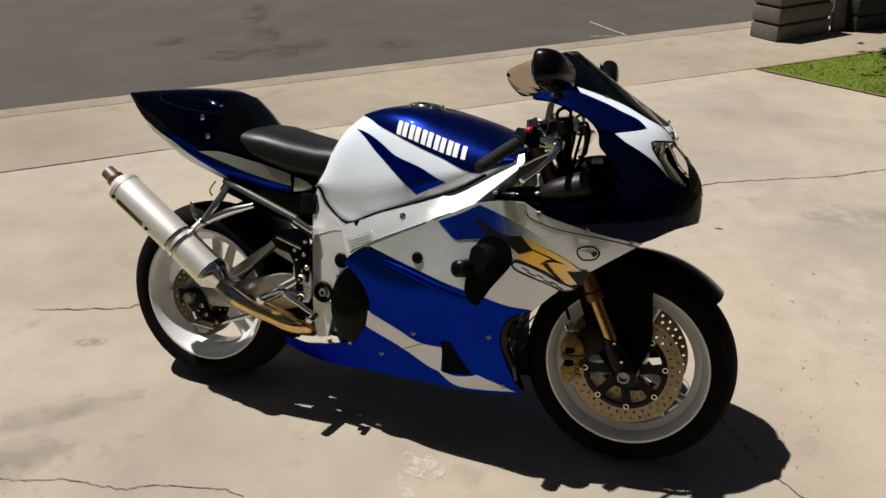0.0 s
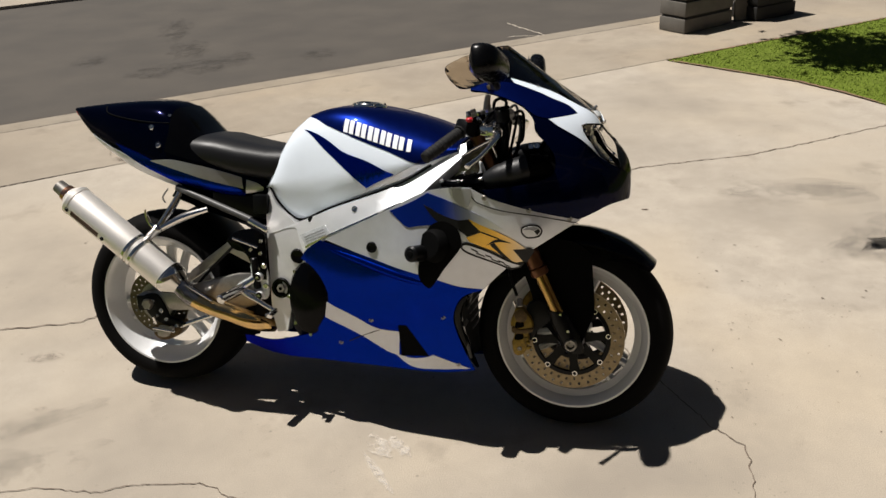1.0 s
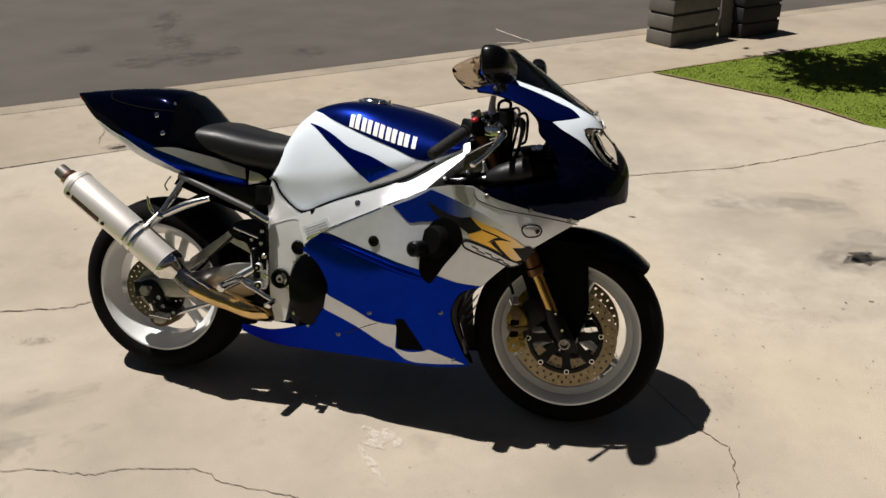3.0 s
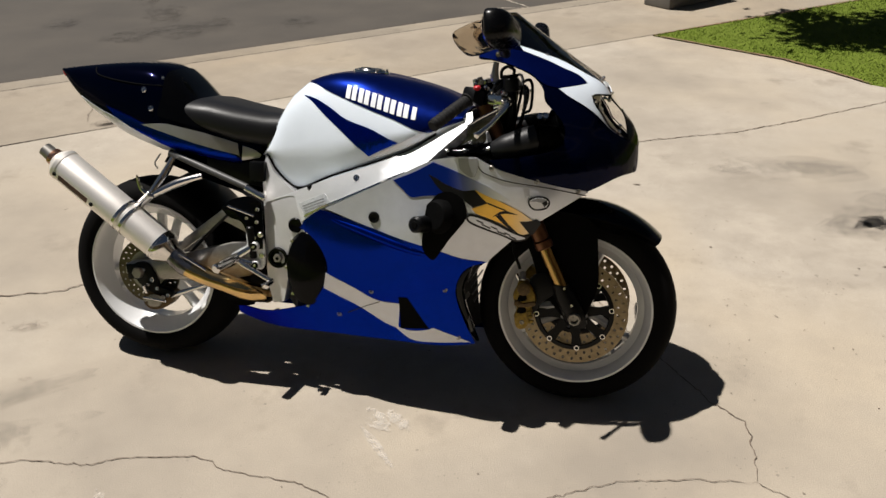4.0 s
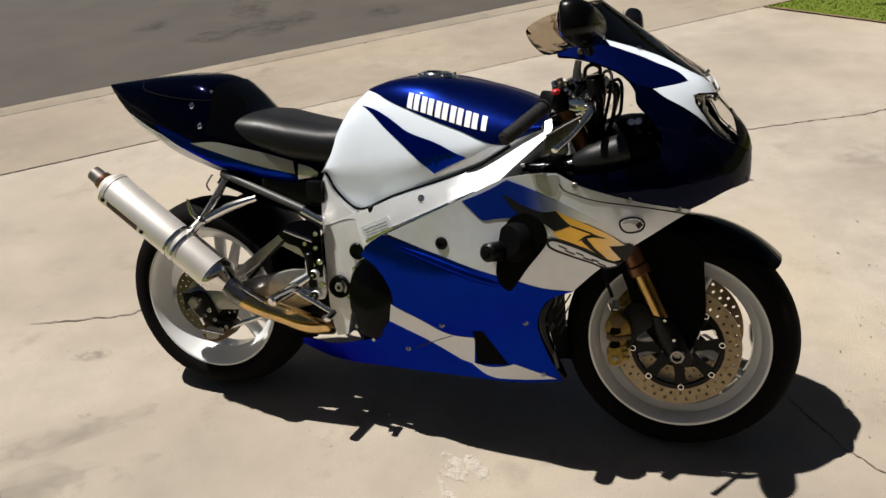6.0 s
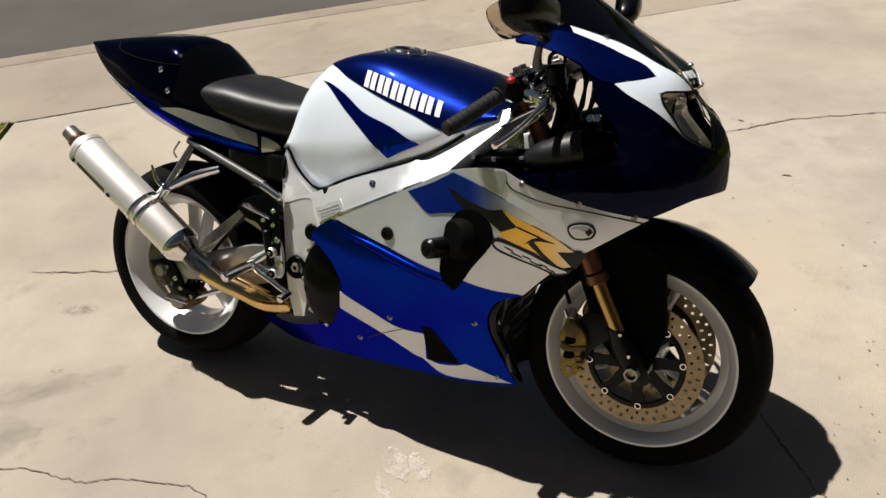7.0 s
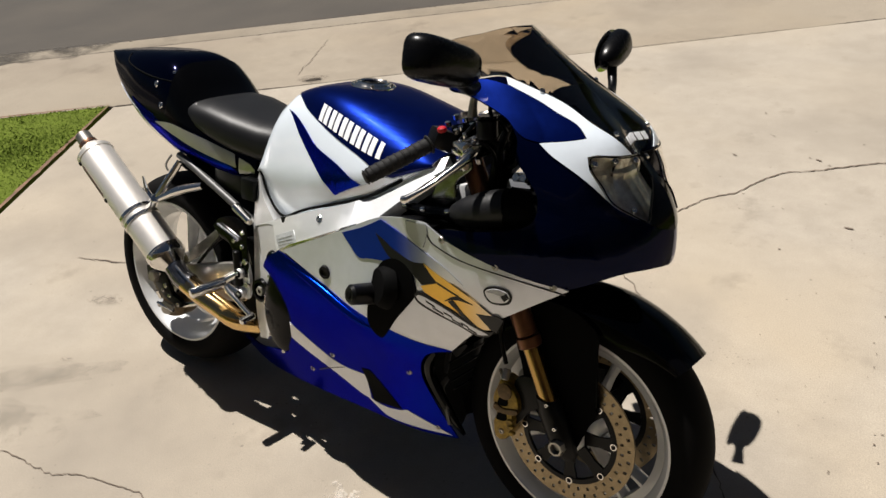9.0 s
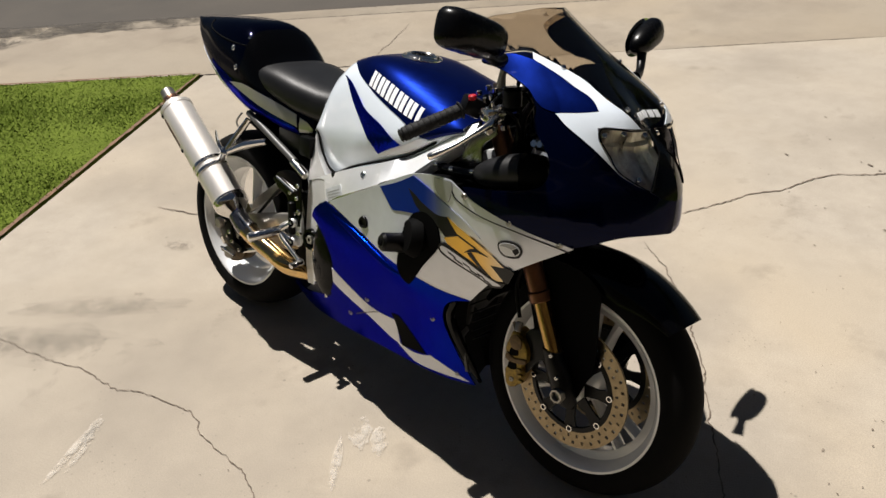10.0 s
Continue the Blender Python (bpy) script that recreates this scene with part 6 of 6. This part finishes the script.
for a, b in (((.368, -.176, .398), (.430, -.170, .439)), ((.370, -.176, .394), (.433, -.170, .380))):
    part("casting_arm", rod(a, b, 0.012, 0.010, n=12, bevel=0.004), POLISHED, rest, "polished casting arm")
    part("casting_eye", lathe([(.006, -.010), (.012, -.010), (.015, -.006), (.015, .008)], 16, at=b), CAST, rest)
    part("washer", lathe([(.0055, -.0125), (.0105, -.0125), (.0115, -.009)], 16, at=b), GLOSSBLACK, rest)
    screw(rest, Vector(b) + Vector((0, -.012, 0)), (0, -1, 0), .0055)
pedal = part("brake_pedal", tube([(.376, -.180, .392), (.400, -.185, .379), (.431, -.187, .366), (.462, -.189, .351), (.490, -.19, .338)], (.010, .009, .008, .0075, .007), 12), POLISHED, rest, "polished brake pedal")
part("pedal_tip", rod((.490, -.178, .336), (.486, -.222, .328), 0.010, n=12, bevel=0.003), POLISHED, pedal)
part("pedal_link", tube([(.490, -.19, .338), (.478, -.195, .328), (.465, -.198, .321)], .0075, 10), POLISHED, pedal)
part("master_cylinder", rod((.425, -.17, .40), (.415, -.168, .50), 0.012, n=12, bevel=0.003), PLASTIC, rest)
for x, z in ((.447, .475), (.452, .41)):
    screw(rest, (x, -.168, z), (0, -1, 0), 0.009)
part("brake_hose", tube([(.415, -.16, .505), (.38, -.15, .56), (.30, -.13, .50), (.18, -.125, .38), (.08, -.125, .27)], .005, 8), PLASTIC, rest)

stand = part("side_stand", tube([(.52, .10, .20), (.50, .20, .11), (.475, .285, .005 + .285 * math.tan(radians(LEAN_BIKE)))], (.014, .013, .012), 12), PLASTIC, bike, "black side stand")
part("stand_foot", block((0.06, 0.04, 0.008), (.47, .29, .29 * math.tan(radians(LEAN_BIKE))), (LEAN_BIKE, 0, 0), 0.002), STEEL, stand)

# ---------------------------------------------------------------- block stacks at the kerb
def block_stack(at, turn, mat, label, wide, deep, courses):
    """A low stack of blocks, the joints between its courses recessed."""
    stack = thing("block_stack", label, "block stack", pose(*at, 0, 0, turn), group="block stacks at the kerb")
    part("core", block((wide - .03, deep - .03, .14 * courses - .02), (0, 0, .07 * courses), (0, 0, 0), 0.004), BIN_BLACK, stack, "dark recessed joints")
    for k in range(courses):
        part("block", block((wide, deep, .118), (0, 0, .062 + .14 * k), (0, 0, 0), 0.008), mat, stack)
    part("cap", block((wide * 1.02, deep * 1.02, .022), (0, 0, .14 * courses + .009), (0, 0, 0), 0.005), mat, stack)
    return stack


block_stack((1.79, 5.815, 0), 48, BIN_GREY, "low stack of ribbed grey blocks by the street", .60, .29, 3)
block_stack((2.38, 6.29, 0), 43, BIN_BLACK, "low stack of dark blocks by the street", .48, .30, 3)
board = thing("board", "pale grey board leaning between the block stacks", "board", pose(2.17, 6.08, 0, 0, 0, 43))
part("sheet", block((.16, .02, .44), (0, 0, .22), (-4, 0, 0), .003), BIN_GREY, board)
post = thing("post", "short brown wooden post on the grey block stack", "post", pose(1.63, 5.68, .44, 0, 0, 48))
part("shaft", block((.05, .05, .30), (0, 0, .15), (0, 0, 0), .004), WOOD, post)


# ---------------------------------------------------------------- lawns
def lawn(name, corners, label, seed, count, near, reach):
    ob = tagged(slab(name, corners, 0.004, 0.09, TURF, step=0.5, rough=0.004, bevel=0.01), label, "lawn", kind="structure")
    rnd = random.Random(seed)
    poly = [Vector(c[:2]) for c in corners]

    def inside(p):
        hit = False
        for a, b in zip(poly, poly[1:] + poly[:1]):
            if (a.y > p.y) != (b.y > p.y) and p.x < (b.x - a.x) * (p.y - a.y) / (b.y - a.y) + a.x:
                hit = not hit
        return hit
    verts, faces = [], []
    made = 0
    tries = 0
    while made < count and tries < count * 12:
        tries += 1
        p = Vector(near) + Vector((rnd.uniform(-reach, reach), rnd.uniform(-reach, reach)))
        if not inside(p):
            continue
        made += 1
        a, h, lean = rnd.uniform(0, 2 * math.pi), rnd.uniform(.010, .021), rnd.uniform(.6, 1.5)
        w = rnd.uniform(.0025, .005)
        tall = h * (0.8 + 0.5 * noise.noise(Vector((p.x * 2.2, p.y * 2.2, 0))))
        c, s_ = math.cos(a), math.sin(a)
        i = len(verts)
        verts += [(p.x - s_ * w, p.y + c * w, 0), (p.x + s_ * w, p.y - c * w, 0), (p.x + c * tall * lean * .4 + s_ * w * .6, p.y + s_ * tall * lean * .4 - c * w * .6, tall * .65), (p.x + c * tall * lean, p.y + s_ * tall * lean, tall)]
        faces += [(i, i + 1, i + 2), (i, i + 2, i + 3)]
    me = bpy.data.meshes.new("grass")
    me.from_pydata(verts, [], faces)
    me.materials.append(GRASS)
    tagged(new("grass", me), "short green lawn grass", "grass", kind="stuff")
    return ob


lawn("lawn_left", [LAWN_L, tuple(LAWN_L - ALONG * 12), tuple(LAWN_L - ALONG * 12 + left_dir * 12), tuple(LAWN_L + left_dir * 12)], "mown green lawn beside the driveway", 5, 230000, (-3.2, -.6), 3.2)
RIM = [(2.00, 4.34), (2.47, 4.05), (2.73, 3.80), (2.94, 3.54)]
lawn("lawn_right", [LAWN_R, *RIM, tuple(LAWN_R + right_dir * 12), tuple(LAWN_R + right_dir * 12 + ALONG * 12), tuple(LAWN_R + ALONG * 12)], "mown green lawn beside the pavement", 6, 110000, (3.6, 4.9), 3.0)


# ---------------------------------------------------------------- unseen tree, added so that its low branch shades the lawn
tree = thing("tree", "unseen leafy green tree added to shade the lawn", "tree", pose(4.9, 6.2, 0))
part("trunk", tube([(0, 0, -.05), (.05, .02, 1.0), (0, -.04, 2.2), (.12, .03, 3.4), (.2, .1, 4.8)], (.19, .14, .12, .09, .04), 14), BARK, tree, "rough brown trunk")
BOUGHS = ([(0, -.04, 2.2), (-.9, -.5, 2.7), (-2.0, -1.05, 3.1), (-3.0, -1.2, 3.3)], [(.05, 0, 2.8), (.8, .6, 3.6), (1.6, 1.0, 4.6)], [(.1, 0, 3.2), (-.6, .8, 4.1), (-1.1, 1.3, 5.0)], [(.1, 0, 3.0), (.7, -.8, 3.9), (1.2, -1.5, 4.6)])
for line in BOUGHS:
    part("limb", tube(line, [.085 - .065 * k / (len(line) - 1) for k in range(len(line))], 8), BARK, tree)
rnd = random.Random(31)
for n, (cx, cy, cz, rx, ry, rz, count) in enumerate(((-2.45, -1.1, 3.2, 1.6, .60, .42, 5200), (.3, .1, 4.7, 2.2, 2.0, 1.4, 5200))):
    verts, faces, clumps = [], [], []
    while len(clumps) < (40 if n == 0 else 60):
        p = Vector((rnd.uniform(-1, 1), rnd.uniform(-1, 1), rnd.uniform(-1, 1)))
        if 0.35 < p.length < 1:
            clumps.append(Vector((cx + p.x * rx, cy + p.y * ry, cz + p.z * rz)))
    for k in range(count):
        c = clumps[k % len(clumps)] + Vector((rnd.gauss(0, .16), rnd.gauss(0, .14), rnd.gauss(0, .11)))
        d = Vector((rnd.uniform(-1, 1), rnd.uniform(-1, 1), rnd.uniform(-.7, .3))).normalized()
        side = d.cross(Vector((rnd.uniform(-.4, .4), rnd.uniform(-.4, .4), 1))).normalized() * rnd.uniform(.022, .036)
        long_ = rnd.uniform(.07, .12)
        i = len(verts)
        verts += [c, c + d * long_ * .5 + side, c + d * long_, c + d * long_ * .5 - side]
        faces += [(i, i + 1, i + 2), (i, i + 2, i + 3)]
    me = bpy.data.meshes.new("crown")
    me.from_pydata([tuple(v) for v in verts], [], faces)
    me.materials.append(LEAF)
    new("crown", me).parent = tree

# ---------------------------------------------------------------- marks on the paving
for i, (corner, way) in enumerate(((LAWN_L, left_dir), (LAWN_R, ALONG), (LAWN_L, -ALONG))):
    tagged(part("lawn_edge", strip([tuple(corner + way * (0.5 * k)) for k in range(11)], (0.03, 0.06), 0.010, 120 + i, 0.002, 0.05), BORDER, smooth=False), "bare reddish earth along the lawn's edge", "soil", kind="structure")
tagged(part("lawn_edge", strip([tuple(LAWN_R), *RIM], (0.03, 0.06), 0.010, 131, 0.002, 0.05), BORDER, smooth=False), "bare reddish earth along the lawn's edge", "soil", kind="structure")
for i, (centre, along, wide, mat) in enumerate((
        ((.885, -.363), (.078, -.086), .013, SCUFF), ((.846, -.24), (.048, -.056), .030, SCUFF), ((.914, -.23), (.047, -.042), .022, SCUFF),
        ((.25, -.82), (.065, -.125), .013, SCUFF), ((.215, -.745), (.045, -.06), .018, SCUFF), ((.27, -.80), (.05, -.08), .012, SCUFF),
        ((-.14, -.745), (.08, -.10), .05, FAINT), ((-.56, .02), (.07, .03), .035, GRIME),
        ((-.36, -.27), (.025, .01), .012, GRIME), ((-1.53, 2.09), (.09, .07), .07, GRIME), ((-1.50, 2.07), (.06, .05), .05, GRIME),
        ((2.30, 2.03), (.42, .08), .16, FAINT), ((2.72, 1.62), (.28, .26), .24, FAINT), ((2.52, 1.42), (.2, .1), .12, FAINT),
        ((-.42, -.42), (.26, .22), .07, DUST), ((-.30, -.62), (.30, .20), .12, DUST))):
    for k in range(3):
        part("scuff" if mat is SCUFF else "stain", patch(centre, Vector(along) * (1.12 - .2 * k), wide * (1.2 - .3 * k), 0.0036 + .0004 * k, 60 + 7 * i + k, 26, .3), mat, driveway, smooth=False)
# dark tyre and oil marks on the road
for i, (centre, along, wide) in enumerate((((-3.26, 5.65), (-.30, .60), .16), ((-2.65, 4.84), (-.22, .36), .20), ((-2.2, 4.35), (-.15, .28), .30), ((-2.55, 4.1), (-.12, .22), .26), ((-2.03, 4.66), (-.12, .22), .14), ((-1.35, 4.75), (-.10, .2), .18), ((-3.39, 4.4), (-.14, .24), .16))):
    for k in range(2):
        tagged(part("road_stain", patch(centre, Vector(along) * (1.1 - .3 * k), wide * (1.2 - .4 * k), -0.014 + .0004 * k, 560 + 7 * i + k, 26, .4), OIL, smooth=False), "dark oily stain on the asphalt", "stain", kind="structure")
WASH = smudge("asphalt_wash", (0.070, 0.061, 0.051), 0.72, 2.6, 6)
for k, (lift, seed) in enumerate(((0.0, 31), (0.09, 32))):
    rnd = random.Random(seed)
    low = [(-8.0, 3.05), (-5.0, 3.12), (-3.4, 3.2), (-2.68, 3.28), (-2.5, 3.43), (-2.35, 3.57), (-2.04, 3.58), (-1.74, 3.59), (-1.53, 3.57), (-1.42, 3.68), (-1.3, 3.80)]
    rim = []
    for (s0, n0), (s1, n1) in zip(low, low[1:]):
        m_ = max(int((s1 - s0) / .06), 2)
        rim += [(s0 + (s1 - s0) * j / m_, n0 + lift + (n1 - n0) * j / m_ + rnd.uniform(-.025, .025)) for j in range(m_)]
    wash = bmesh.new()
    wash.faces.new([wash.verts.new(street(a_, n, .0042 + .0006 * k)) for a_, n in rim + [(-1.25, 3.875), (-8.0, 3.875)]])
    wash.normal_update()
    tagged(part("asphalt_wash", wash, WASH, smooth=False), "grey asphalt grit washed over the gutter's edge", "stain", kind="structure")
rnd = random.Random(4)
# dry scraps and pits beside the crack
for i, (x, y, r) in enumerate(((.98, 2.12, .016), (1.26, 2.22, .008), (1.30, 2.21, .016), (1.35, 2.18, .009), (1.56, 1.71, .022), (1.17, 1.68, .007), (1.31, 1.75, .007), (.94, 2.6, .009),
                               (1.06, 2.37, .007), (1.14, 1.80, .008), (1.96, 1.37, .008), (1.88, 1.11, .008), (2.13, .90, .008), (2.27, .94, .008), (2.42, .97, .009), (2.04, 2.87, .010), (2.54, 1.06, .011))):
    part("scrap", patch((x, y), (r, r * rnd.uniform(-.4, .1)), r * rnd.uniform(.22, .45), 0.0038, 700 + i, 9, .3), CRACK, driveway, smooth=False)
for k in range(70):
    p = (rnd.uniform(-1.6, 3.0), rnd.uniform(-.9, 2.6))
    r = rnd.uniform(.002, .006)
    part("chip", patch(p, (r, r * rnd.uniform(-.5, .5)), r * rnd.uniform(.3, .8), 0.0034, 200 + k, 7), CRACK, driveway, smooth=False)
for k in range(110):
    p = (rnd.gauss(2.0, .32), rnd.gauss(.75, .35))
    r = rnd.uniform(.0012, .0042)
    part("chip", patch(p, (r, r * rnd.uniform(-.5, .5)), r * rnd.uniform(.4, .9), 0.0034, 400 + k, 6), CRACK, driveway, smooth=False)
tagged(part("chalk_mark", strip([(0.05, 6.05), (0.2, 5.85), (0.42, 5.62), (0.5, 5.5)], (0.012, 0.034), -0.0135, 91, 0.01), STAIN, smooth=False), "faded white chalk mark on the asphalt", "road marking", kind="structure")
tagged(part("chalk_mark", strip([(0.18, 5.42), (0.3, 5.48), (0.5, 5.5)], (0.015, 0.03), -0.0135, 92, 0.01), STAIN, smooth=False), "faded white chalk mark on the asphalt", "road marking", kind="structure")

# each assembly becomes one part of the motorcycle, its pieces sub-parts
MAIN = {"front_wheel": "rim", "rear_wheel": "rim"}
for comp in [o for o in bike.children if o.type == "EMPTY"]:
    name = comp.name.split(".")[0]
    wanted = MAIN.get(name)
    below = [o for o in comp.children_recursive if o.type == "MESH"]
    main = next((o for o in below if o.parent == comp and (wanted is None or o.name.split(".")[0] == wanted)), below[0])
    for o in below:
        if o is not main:
            o.parent = main
    main.parent = bike
    main.matrix_basis = comp.matrix_basis
    tagged(main, comp["label"])
    bpy.data.objects.remove(comp)
    main.name = name
